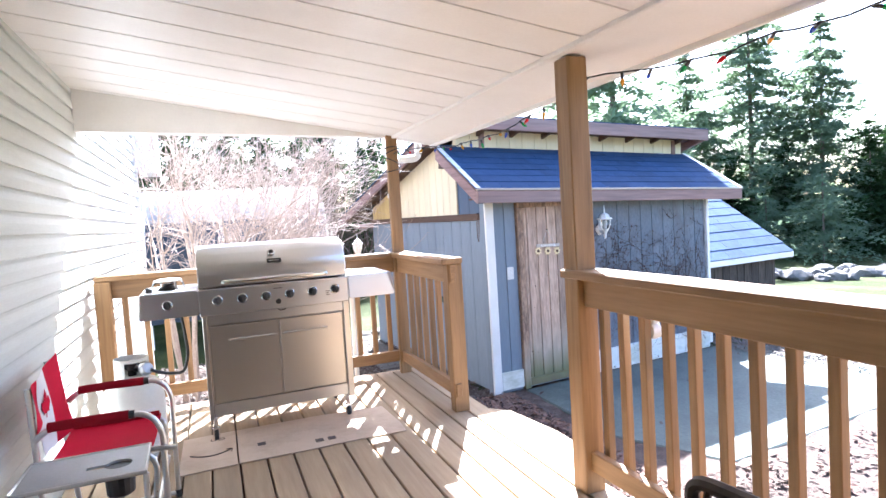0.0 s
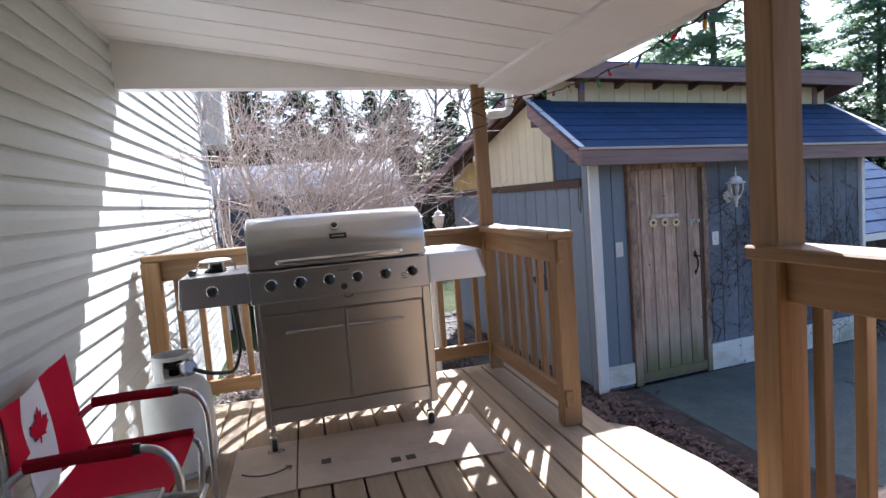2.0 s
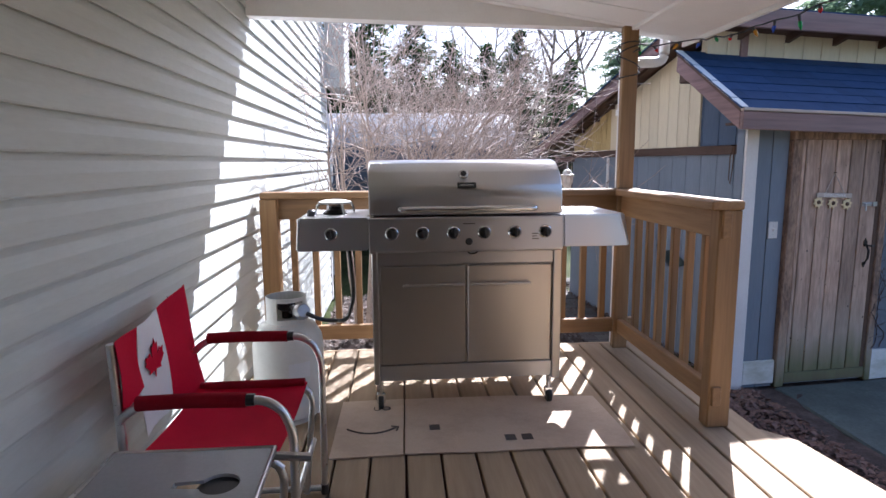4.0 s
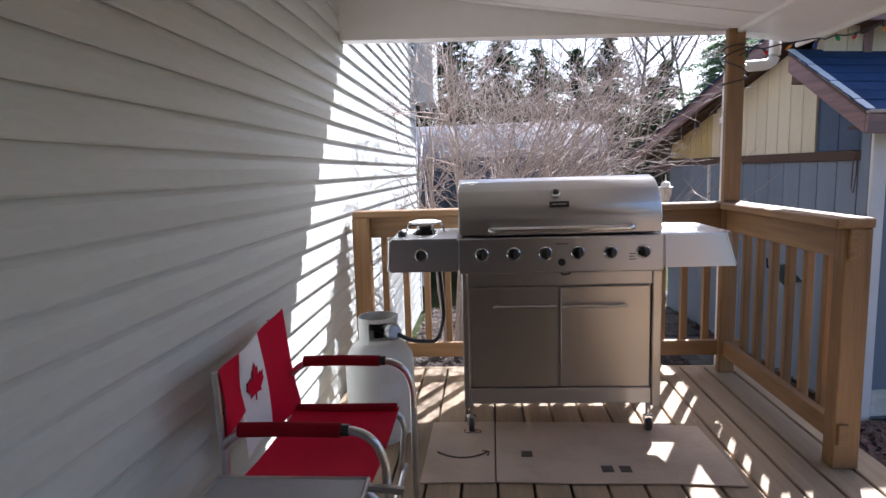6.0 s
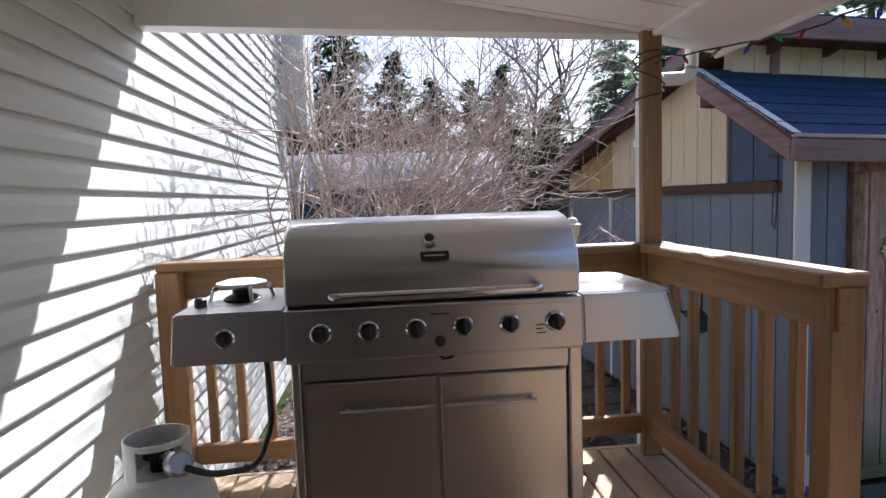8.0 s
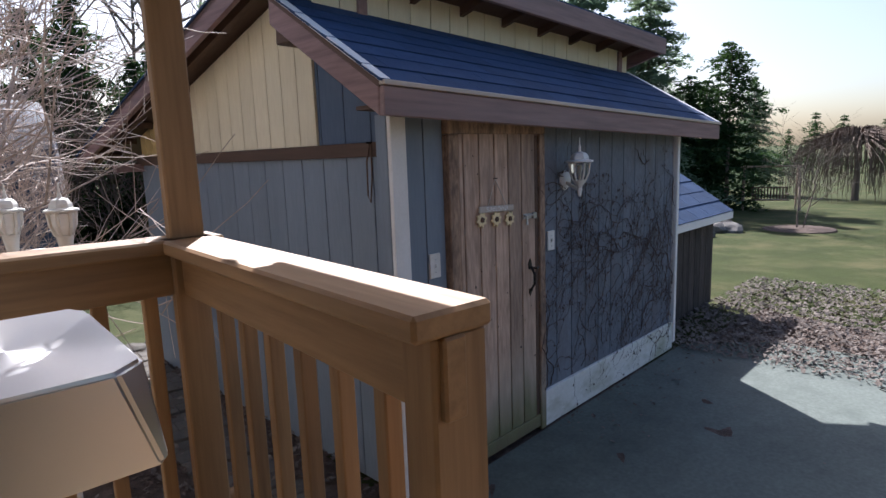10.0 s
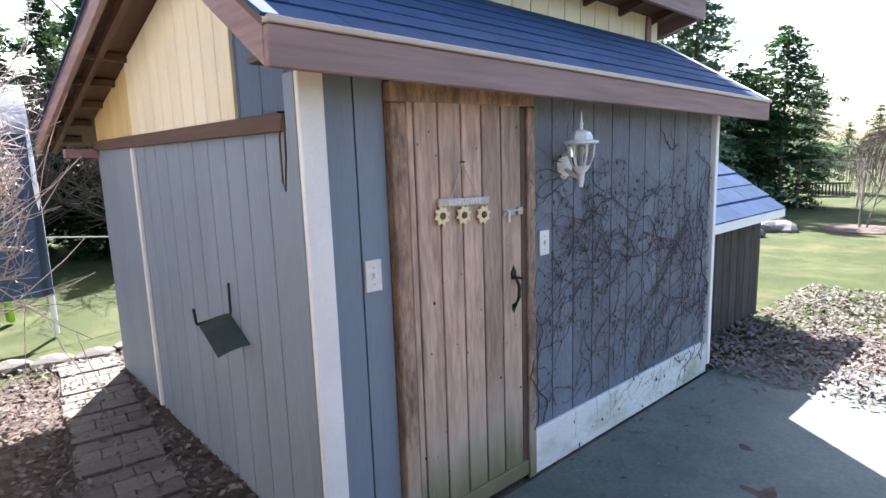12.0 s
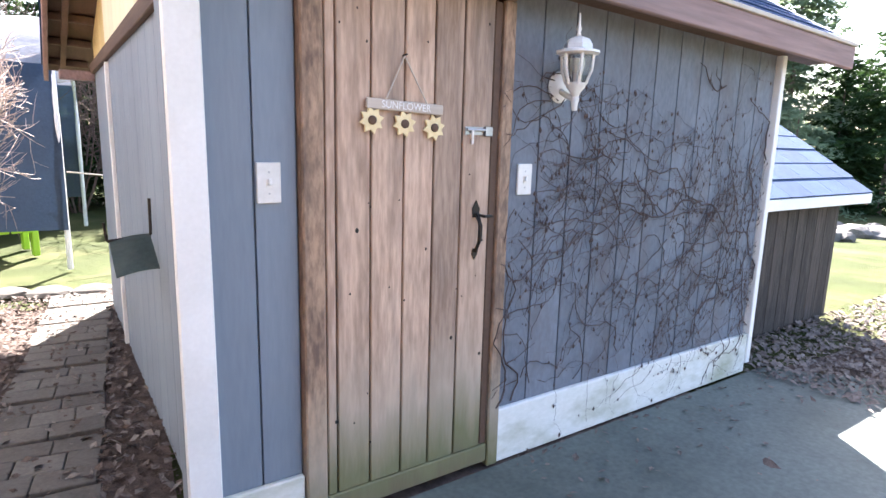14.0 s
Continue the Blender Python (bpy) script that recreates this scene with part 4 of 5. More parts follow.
first = flap([(-0.035, 3.155), (0.255, 3.165), (0.262, 3.71), (-0.03, 3.70)], 0.001)
flap([(0.262, 3.165), (0.60, 3.158), (0.93, 3.165), (1.19, 3.15), (1.20, 3.30), (1.185, 3.66), (0.75, 3.70), (0.268, 3.70)], 0.003)
part("printed_curve", tube([(0.015 + 0.21 * i / 10, 3.42 - 0.10 * (1 - ((i - 5) / 5) ** 2) * 0.5 - 0.02, 0.0075) for i in range(11)], 0.005, 4), INK, first)
part("printed_curve", tube([(0.205, 3.415, 0.0075), (0.235, 3.405, 0.0075), (0.228, 3.37, 0.0075)], 0.004, 4), INK, first)
words("UO", 0.055, INK, pose(0.16, 3.60, 0.0075), first)
for x, y in ((0.37, 3.36), (0.68, 3.24), (0.75, 3.24)):
    part("printed_box", box((x, y, 0.0085), (x + 0.045, y + 0.05, 0.0098)), INK, card)

# ---- folding chair ----
chair = empty("folding_chair", pose(0.04, -0.09, 0), "red and white canvas folding chair with aluminium frame and table", "chair")
YN, YF = 2.49, 3.02
for y, s in ((YN, -1), (YF, 1)):
    fr = part("side_frame", tube(bend([(-0.47, y, 0.53), (-0.43, y, 0.572), (-0.10, y, 0.572), (-0.055, y, 0.50), (-0.06, y, 0.02)], 0.05), 0.0115, 10), ALUMINIUM, chair, smooth=True)
    part("arm_pad", tube([(-0.425, y, 0.573), (-0.30, y, 0.576), (-0.165, y, 0.573)], 0.0185, 12), RED_DARK, fr, "dark red padded sleeve", smooth=True)
    part("pad_end", tube([(-0.168, y, 0.573), (-0.145, y, 0.573)], 0.0155, 10), BLACK, fr)
    part("seat_tube", tube(bend([(-0.50, y - s * 0.02, 0.40), (-0.12, y - s * 0.02, 0.405), (-0.085, y - s * 0.02, 0.37), (-0.12, y - s * 0.02, 0.015)], 0.04), 0.0105, 10), ALUMINIUM, chair, smooth=True)
    part("back_tube", tube([(-0.455, y - s * 0.005, 0.015), (-0.480 - 0.012 * s, y - s * 0.005, 0.42), (-0.505 - 0.029 * s, y - s * 0.005, 0.722)], 0.011, 10), ALUMINIUM, chair, smooth=True)
    part("foot_bar", tube([(-0.455, y - s * 0.005, 0.02), (-0.06, y, 0.02)], 0.0105, 8), ALUMINIUM, chair, smooth=True)
    for x in (-0.455, -0.06):
        part("foot_cap", tube([(x, y, 0.0), (x, y, 0.035)], 0.0145, 8), BLACK, chair)
part("cross_bar", tube([(-0.09, YN, 0.20), (-0.09, YF, 0.20)], 0.009, 8), ALUMINIUM, chair, smooth=True)


def cloth(rows, cols, at, thick=0.003):
    bm = bmesh.new()
    g = [[[bm.verts.new(at(i / rows, j / cols) + Vector((0, 0, k * thick)) if k == 0 else at(i / rows, j / cols) + Vector((0.002, 0, thick))) for j in range(cols + 1)] for i in range(rows + 1)] for k in (0, 1)]
    for i in range(rows):
        for j in range(cols):
            for k in (0, 1):
                f = (g[k][i][j], g[k][i + 1][j], g[k][i + 1][j + 1], g[k][i][j + 1])
                bm.faces.new(f if k else f[::-1])
    return bm


def back_at(y0, y1, low=0.405):
    def at(u, v):
        y = y0 + (y1 - y0) * v
        w = (y - YN) / (YF - YN)
        top = 0.728 - 0.02 * math.sin(math.pi * w) + 0.012 * w
        z = low + (top - low) * u
        x = -0.474 - 0.050 * w * u - 0.028 * math.sin(math.pi * min(max(w, 0), 1)) * (1 - 0.3 * u) + 0.006 * math.sin(9 * w + 4 * u)
        return Vector((x + 0.014, y, z))
    return at


part("back_panel", cloth(12, 6, back_at(YN - 0.005, 2.66, 0.548)), RED, chair, "red back canvas", smooth=True)
middle = part("back_panel", cloth(12, 8, back_at(2.66, 2.85)), CANVAS, chair, "white back canvas with a red maple leaf", smooth=True)
part("back_panel", cloth(12, 6, back_at(2.85, YF + 0.045)), RED, chair, "red back canvas", smooth=True)
half_leaf = [(0, 1.0), (0.13, 0.72), (0.27, 0.79), (0.21, 0.36), (0.42, 0.56), (0.48, 0.45), (0.72, 0.49), (0.64, 0.28), (0.74, 0.20), (0.38, -0.08), (0.43, -0.20), (0.05, -0.15)]
bm = bmesh.new()
place = back_at(YN, YF)
ring = []
for sx, pts in ((1, half_leaf + [(0.03, -0.42)]), (-1, (half_leaf[1:] + [(0.03, -0.42)])[::-1])):
    for u, v in pts:
        y = 2.757 - sx * u * 0.083
        p = place(0.55 + v * 0.26, (y - YN) / (YF - YN))
        ring.append(bm.verts.new(p + Vector((0.006, 0, 0.002))))
bmesh.ops.triangle_fill(bm, use_beauty=True, edges=[bm.edges.new((ring[i], ring[(i + 1) % len(ring)])) for i in range(len(ring))])
out = bmesh.ops.extrude_face_region(bm, geom=bm.faces[:])
bmesh.ops.translate(bm, vec=(0.0015, 0, 0), verts=[v for v in out["geom"] if isinstance(v, bmesh.types.BMVert)])
bmesh.ops.recalc_face_normals(bm, faces=bm.faces)
part("maple_leaf", bm, RED, middle, "red maple leaf print")


def seat_at(y0, y1):
    def at(u, v):
        y = y0 + (y1 - y0) * v
        w = (y - YN) / (YF - YN)
        return Vector((-0.46 + 0.355 * u, y, 0.412 - 0.035 * math.sin(math.pi * w) * math.sin(math.pi * (0.15 + 0.7 * u))))
    return at


part("seat", cloth(10, 12, seat_at(YN + 0.01, YF - 0.01)), RED, chair, "red seat canvas", smooth=True)
part("seat_hem", tube([(-0.45, YF - 0.02, 0.412), (-0.11, YF - 0.02, 0.415)], 0.016, 10), RED_DARK, chair, smooth=True)
part("seat_hem", tube([(-0.45, YN + 0.02, 0.412), (-0.11, YN + 0.02, 0.415)], 0.016, 10), RED_DARK, chair, smooth=True)
# side table with a mug cut-out
tz = 0.455
bm = bmesh.new()
outer = [(-0.475, 2.205), (-0.095, 2.205), (-0.105, 2.470), (-0.475, 2.470)]
hole = [(-0.185 + 0.043 * math.cos(a), 2.315 + 0.043 * math.sin(a)) for a in [math.pi + 0.42 + (2 * math.pi - 0.84) * i / 20 for i in range(21)]] + [(-0.285, 2.327), (-0.285, 2.303)]
edges = []
for loop in (outer, hole):
    vs = [bm.verts.new((u, v, tz)) for u, v in loop]
    edges += [bm.edges.new((vs[i], vs[(i + 1) % len(vs)])) for i in range(len(vs))]
bmesh.ops.triangle_fill(bm, use_beauty=True, edges=edges)
out = bmesh.ops.extrude_face_region(bm, geom=bm.faces[:])
bmesh.ops.translate(bm, vec=(0, 0, -0.008), verts=[v for v in out["geom"] if isinstance(v, bmesh.types.BMVert)])
bmesh.ops.recalc_face_normals(bm, faces=bm.faces)
TABLE_TOP = material("grey_table_laminate", (0.42, 0.43, 0.43), (0.36, 0.37, 0.37), 0.45, scale=5, fine=90, bump=0.05, depth=0.002)
top = part("side_table", bm, TABLE_TOP, chair, "grey side table with a mug cut-out")
part("table_rim", tube([(-0.48, 2.20, tz - 0.004), (-0.09, 2.20, tz - 0.004), (-0.10, 2.475, tz - 0.004), (-0.48, 2.475, tz - 0.004), (-0.48, 2.20, tz - 0.004)], 0.0085, 8), ALUMINIUM, top, smooth=True)
part("mug_net", turned([(0.03, tz - 0.11), (0.045, tz - 0.10), (0.05, tz - 0.009)], 16, m=Matrix.Translation((-0.185, 2.315, 0))), BLACK, top)
part("table_strut", tube([(-0.12, 2.472, tz - 0.02), (-0.01, 2.472, tz - 0.03)], 0.011, 8), ALUMINIUM, top, smooth=True)
part("table_leg", tube(bend([(-0.50, 2.205, tz - 0.01), (-0.45, 2.205, 0.03), (-0.10, 2.205, 0.03), (-0.09, 2.205, tz - 0.01)], 0.04), 0.0095, 8), ALUMINIUM, top, smooth=True)
part("table_foot", tube([(-0.42, 2.205, 0.0), (-0.42, 2.205, 0.035)], 0.012, 8), BLACK, top)

# ---- patio chair by the side railing ----
patio = empty("patio_chair", pose(1.28, 0.55, 0, 0, 0, 97), "dark bronze metal patio chair with a woven-look back", "chair")
PATINA = material("bronze_powder_coat", (0.075, 0.055, 0.04), (0.045, 0.033, 0.025), 0.45, 0.5, scale=14, fine=80, bump=0.2, depth=0.002)
part("back_frame", tube(bend([(-0.24, 0.24, 0.0), (-0.25, 0.20, 0.42), (-0.25, 0.24, 0.735), (0.25, 0.24, 0.735), (0.25, 0.20, 0.42), (0.24, 0.24, 0.0)], 0.05), 0.014, 8), PATINA, patio, smooth=True)
for i in range(9):
    x = -0.21 + i * 0.0525
    part("back_slat", tube([(x, 0.205, 0.45), (x + 0.03 * math.sin(i), 0.225, 0.62), (x, 0.238, 0.728)], 0.007, 6), PATINA, patio)
for z in (0.50, 0.58, 0.66, 0.72):
    part("back_cross", tube([(-0.245, 0.21 + (z - 0.45) * 0.1, z), (0.245, 0.21 + (z - 0.45) * 0.1, z)], 0.005, 6), PATINA, patio)
part("seat", box((-0.25, -0.24, 0.40), (0.25, 0.20, 0.425), 0.01), PATINA, patio)
for x in (-0.24, 0.24):
    part("front_leg", tube([(x, -0.22, 0.0), (x, -0.22, 0.41)], 0.013, 8), PATINA, patio, smooth=True)

# ---- fittings on the shed ----
def fitting(name, m, label, category, group=""):
    return empty(name, SHED @ m, label, category, group)


def lantern(parent):
    """A six-sided lantern body about z, its top at 0.0."""
    part("finial", turned([(0.004, 0.005), (0.009, 0.012), (0.006, 0.02), (0.010, 0.032), (0.005, 0.045), (0.003, 0.085)], 10), LAMP_WHITE, parent, smooth=True)
    part("dome", turned([(0.052, -0.04), (0.05, -0.02), (0.038, -0.002), (0.012, 0.008)], 6), LAMP_WHITE, parent)
    part("brim", turned([(0.062, -0.056), (0.078, -0.05), (0.076, -0.042), (0.05, -0.036)], 12), LAMP_WHITE, parent)
    part("globe", turned([(0.034, -0.150), (0.050, -0.11), (0.054, -0.06)], 6), GLASS, parent, "clear glass panes")
    for i in range(6):
        a = math.pi / 3 * i
        part("rib", tube([(0.034 * math.cos(a), 0.034 * math.sin(a), -0.155), (0.052 * math.cos(a), 0.052 * math.sin(a), -0.11), (0.057 * math.cos(a), 0.057 * math.sin(a), -0.055)], 0.006, 6), LAMP_WHITE, parent)
    part("bulb", turned([(0.008, -0.145), (0.010, -0.11), (0.017, -0.085), (0.012, -0.066)], 12), TANK_PAINT, parent, smooth=True)
    part("cup", turned([(0.012, -0.20), (0.02, -0.18), (0.034, -0.165), (0.037, -0.150)], 12), LAMP_WHITE, parent, smooth=True)


lamp = fitting("wall_lantern", Matrix.Translation((1.252, -0.125, 1.168)), "white cast-metal wall lantern with clear glass", "wall lamp")
lantern(lamp)
part("stem", turned([(0.010, -0.245), (0.012, -0.225), (0.016, -0.205), (0.012, -0.195)], 12), LAMP_WHITE, lamp, smooth=True)
part("arm", tube(bend([(0.0, 0.0, -0.205), (0.02, 0.06, -0.19), (0.035, 0.105, -0.17)], 0.02), 0.011, 8), LAMP_WHITE, lamp, smooth=True)
part("wall_plate", turned([(0.055, 0.0), (0.058, 0.006), (0.045, 0.016), (0.02, 0.024)], 20, m=Matrix.Translation((0.045, 0.128, -0.155)) @ pose(0, 0, 0, 90)), LAMP_WHITE, lamp, smooth=True)


def switch(x, z, label):
    s = fitting("light_switch", Matrix.Translation((x, 0.0, z)), label, "switch", "shed switches")
    part("plate", box((-0.034, -0.007, -0.057), (0.034, 0.0035, 0.057), 0.002), LAMP_WHITE, s)
    part("toggle", box((-0.005, -0.018, -0.006), (0.005, -0.006, 0.012), 0.002), WHITE, s)
    for dz in (-0.03, 0.03):
        part("screw", turned([(0.003, 0.0), (0.003, 0.0015)], 8, m=Matrix.Translation((0, -0.007, dz)) @ pose(0, 0, 0, 90)), GALV, s)
    part("collar", box((-0.008, -0.009, -0.014), (0.008, -0.006, 0.014)), LAMP_WHITE, s)


switch(0.187, 0.676, "white light switch plate on the blue shed wall")
switch(1.142, 0.672, "weathered white switch plate among the ivy stems")
sign = fitting("hanging_sign", Matrix.Translation((0.61, -0.034, 0.905)), "pale wooden sign with three yellow flowers on a string", "sign")
part("board", box((-0.137, -0.006, -0.016), (0.137, 0.006, 0.016), 0.003, m=pose(0, 0, 0, 0, 2.0)), SIGN_WOOD, sign)
words("SUNFLOWER", 0.03, WHITE, pose(0, -0.0068, 0, 90, 0, 0) @ pose(0, 0, 0, 0, 0, -2.0), sign)
for s in (-1, 1):
    part("string", tube([(s * 0.075, -0.004, 0.012), (-0.005, 0.002, 0.15)], 0.0025, 6), SIGN_WOOD, sign)
part("nail", tube([(-0.005, 0.012, 0.152), (-0.005, -0.012, 0.154)], 0.003, 6), IRON, sign)
for x, z in ((-0.118, -0.045), (-0.005, -0.052), (0.105, -0.060)):
    pts = []
    for i in range(16):
        r, a = (0.042 if i % 2 == 0 else 0.028), math.pi * i / 8 + 0.2
        pts.append((x + r * math.cos(a), z + r * math.sin(a)))
    fl = part("flower", prism(pts, -0.004, 0.004, "y", bevel=0.001), SUNFLOWER, sign, "yellow wooden flower")
    part("flower_eye", turned([(0.014, 0.0), (0.013, 0.005), (0.006, 0.007)], 14, m=Matrix.Translation((x, -0.004, z)) @ pose(0, 0, 0, 90)), BROWN, fl)
latch = fitting("door_latch", Matrix.Translation((0.90, -0.024, 0.84)), "galvanised sliding bolt on the shed door", "latch")
part("plate", box((-0.055, -0.004, -0.014), (0.02, 0.0, 0.014), 0.001), GALV, latch)
part("bolt", tube([(-0.05, -0.009, 0.004), (0.045, -0.009, 0.004)], 0.005, 8), GALV, latch)
part("keeper", box((0.024, -0.014, -0.016), (0.056, 0.0, 0.016), 0.002), GALV, latch)
part("bolt_knob", box((-0.034, -0.014, -0.045), (-0.024, -0.006, 0.004), 0.002), LAMP_WHITE, latch)
pull = fitting("thumb_latch", Matrix.Translation((0.903, -0.024, 0.50)), "black wrought-iron thumb latch on the shed door", "latch")
part("grip", tube([(0, -0.008, -0.075), (-0.004, -0.035, -0.03), (-0.004, -0.036, 0.02), (0, -0.010, 0.06)], 0.008, 8), IRON, pull, smooth=True)
part("upper_plate", prism([(0, 0.105), (0.016, 0.075), (0.012, 0.045), (-0.012, 0.045), (-0.016, 0.075)], -0.004, 0.0, "y"), IRON, pull)
part("lower_plate", prism([(0, -0.105), (0.012, -0.085), (0.008, -0.065), (-0.008, -0.065), (-0.012, -0.085)], -0.004, 0.0, "y"), IRON, pull)
part("thumb_piece", tube([(0, -0.004, 0.055), (0.01, -0.04, 0.052), (0.055, -0.022, 0.05)], 0.006, 6), IRON, pull)
feeder = fitting("feeder_tray", Matrix.Translation((0.0, 0.74, 0.36)), "grey-green sloping metal tray on black iron hooks", "feeder")
bm = bmesh.new()
rows = [[bm.verts.new((-0.012 - 0.14 * i / 6, y, 0.015 - 0.022 * i / 6 + 0.5 * y + 0.006 * math.sin(i * 0.52))) for y in (-0.10, 0.0, 0.10)] for i in range(7)]
for a, b in zip(rows, rows[1:]):
    for k in (0, 1):
        bm.faces.new((a[k], b[k], b[k + 1], a[k + 1]))
bmesh.ops.solidify(bm, geom=bm.faces[:], thickness=0.004)
part("tray", bm, GREEN, feeder, smooth=True)
part("tall_hook", tube(bend([(-0.008, 0.095, 0.20), (-0.010, 0.095, 0.055), (-0.08, 0.098, 0.052), (-0.15, 0.10, 0.045)], 0.012), 0.006, 6), IRON, feeder, smooth=True)
part("short_hook", tube(bend([(-0.09, 0.10, 0.05), (-0.158, 0.10, 0.042), (-0.165, 0.10, 0.115)], 0.012), 0.006, 6), IRON, feeder, smooth=True)
rope = fitting("rope_loop", Matrix.Translation((-0.03, 0.16, 1.215)), "old rope looped over a nail on the belt board", "rope")
part("cord", tube([(0, 0.0, 0.03), (-0.012, 0.012, -0.05), (-0.008, 0.02, -0.20), (-0.01, 0.0, -0.23), (-0.008, -0.015, -0.12), (0.0, -0.008, 0.02)], 0.0035, 6), BROWN, rope)
part("nail", tube([(0.02, 0, 0.03), (-0.02, 0, 0.032)], 0.004, 6), IRON, rope)


def ivy():
    rnd = random.Random(11)
    bm = bmesh.new()
    buds = bmesh.new()

    def creep(x, z, way, n, r, level):
        """A stem that wanders about its own direction, with side shoots and withered buds."""
        pts, swing_, a, top = [], rnd.uniform(0.3, 0.8), way, rnd.uniform(0.8, 1.24)
        for i in range(n):
            low = z < -0.205 and x > 1.05
            pts.append((x, (-0.026 if low or x < 1.06 else -0.005) - rnd.random() * 0.008, z))
            a = way + swing_ * math.sin(i * 0.6 + way * 7) + rnd.uniform(-0.45, 0.45)
            step = 0.04
            x, z = x + step * math.cos(a), z + step * math.sin(a)
            if abs(x - 1.142) < 0.05 and abs(z - 0.672) < 0.08:
                break
            if not (1.0 < x < 2.89 and -0.42 < z < max(top, pts[0][2] + 0.1)):
                break
            if level and rnd.random() < 0.17:
                creep(x, z, way + rnd.choice((-1, 1)) * rnd.uniform(0.4, 1.3), rnd.randint(4, 12), r * 0.62, level - 1)
            if rnd.random() < 0.2:
                s = rnd.uniform(0.003, 0.009)
                c = Vector((x + rnd.uniform(-0.012, 0.012), -0.012 if z > -0.2 else -0.03, z + rnd.uniform(-0.012, 0.012)))
                v = [buds.verts.new(c + Vector(d)) for d in ((s, 0, 0), (0, -s * 0.6, 0), (-s, 0, 0), (0, s * 0.6, 0), (0, 0, s * 1.5), (0, 0, -s * 1.5))]
                for k in range(4):
                    buds.faces.new((v[k], v[(k + 1) % 4], v[4]))
                    buds.faces.new((v[(k + 1) % 4], v[k], v[5]))
        if len(pts) > 2:
            tube(pts, r, 4, bm, end=r * 0.45)

    for i in range(6):
        creep(1.08 + 0.3 * (i + rnd.random()), rnd.uniform(-0.2, -0.1), math.pi / 2 + rnd.uniform(-0.9, 0.9), rnd.randint(14, 36), rnd.uniform(0.0016, 0.0032), 2)
    for i in range(84):
        x, z = 1.15 + 1.72 * ((i * 0.618) % 1), -0.15 + 1.22 * ((i * 0.381 + rnd.random() * 0.1) % 1)
        creep(x, z, rnd.choice((0.45, 0.6, 0.3, math.pi + 0.45, math.pi + 0.3, math.pi - 0.2, 0.0)) + rnd.uniform(-0.3, 0.3), rnd.randint(8, 26), rnd.uniform(0.0014, 0.003), 2)
    for x0, z0, way, n in ((2.85, 0.1, 1.7, 26), (2.84, 0.75, 2.3, 26), (2.4, 1.1, 2.95, 26), (2.75, 0.35, 2.75, 34), (2.3, 0.55, 3.3, 30), (1.12, -0.2, 1.62, 34), (1.03, -0.2, 1.57, 34)):
        creep(x0, z0, way, n, 0.0042, 1)
    thing = empty("ivy", SHED, "bare brown ivy stems clinging to the blue shed wall", "ivy", kind="stuff")
    part("stem", bm, VINE, thing)
    part("bud", buds, VINE, thing)


ivy()

# ---- downspout and string lights ----
spout = empty("downspout", pose(0, 0, 0), "white metal downspout with an elbow behind the corner post", "downspout")
part("elbow", tube(bend([(1.895, 4.60, 1.94), (1.893, 4.60, 1.745), (1.70, 4.575, 1.735), (1.626, 4.545, 1.73), (1.626, 4.545, 1.56)], 0.065, 8), 0.031, 14), WHITE, spout, smooth=True)
part("pipe", box((1.598, 4.515, GROUND), (1.655, 4.572, 1.62), 0.008), WHITE, spout)
part("strap", box((1.592, 4.509, 1.42), (1.661, 4.578, 1.455), 0.002), WHITE, spout)


def string_lights():
    rnd = random.Random(4)
    thing = empty("string_lights", pose(0, 0, 0), "dark wired string of small coloured bulbs along the eave", "string lights")
    anchors = [(1.95, -0.9, 1.83), (1.95, 0.2, 1.83), (1.95, 1.3, 1.77), (1.76, 2.02, 1.80), (1.84, 2.7, 1.76), (1.88, 3.5, 1.74), (1.84, 4.15, 1.79), (1.66, 4.38, 1.80), (1.58, 4.36, 1.74)]
    pts = []
    for a, b in zip(anchors, anchors[1:]):
        a, b = Vector(a), Vector(b)
        n = max(3, int((b - a).length / 0.07))
        for i in range(n):
            t = i / n
            pts.append(a.lerp(b, t) + Vector((rnd.uniform(-0.012, 0.012), 0, -0.22 * t * (1 - t) * min(0.5, (b - a).length * 0.3) * 2 + rnd.uniform(-0.008, 0.008))))
    part("wire", tube(pts, 0.0038, 5), BLACK, thing)
    for i in range(2, len(pts) - 1, 2):
        p = pts[i]
        c = (i // 2) % 4
        tilt = Matrix.Translation(p) @ pose(0, 0, 0, rnd.uniform(-70, 70), rnd.uniform(-70, 70), 0)
        socket = part("socket", turned([(0.006, -0.026), (0.007, -0.002), (0.004, 0.0)], 8, m=tilt), BLACK, thing)
        part("bulb", turned([(0.0025, -0.062), (0.008, -0.046), (0.0085, -0.034), (0.006, -0.026)], 10, m=tilt), BULBS[c], socket, smooth=True)
    coil = []
    for i in range(40):
        a = i * 0.7
        coil.append((1.60 + 0.066 * math.cos(a), 4.425 + 0.066 * math.sin(a), 1.72 + 0.10 * math.sin(i * 0.21)))
    part("post_coil", tube(coil, 0.0038, 5), BLACK, thing)


string_lights()
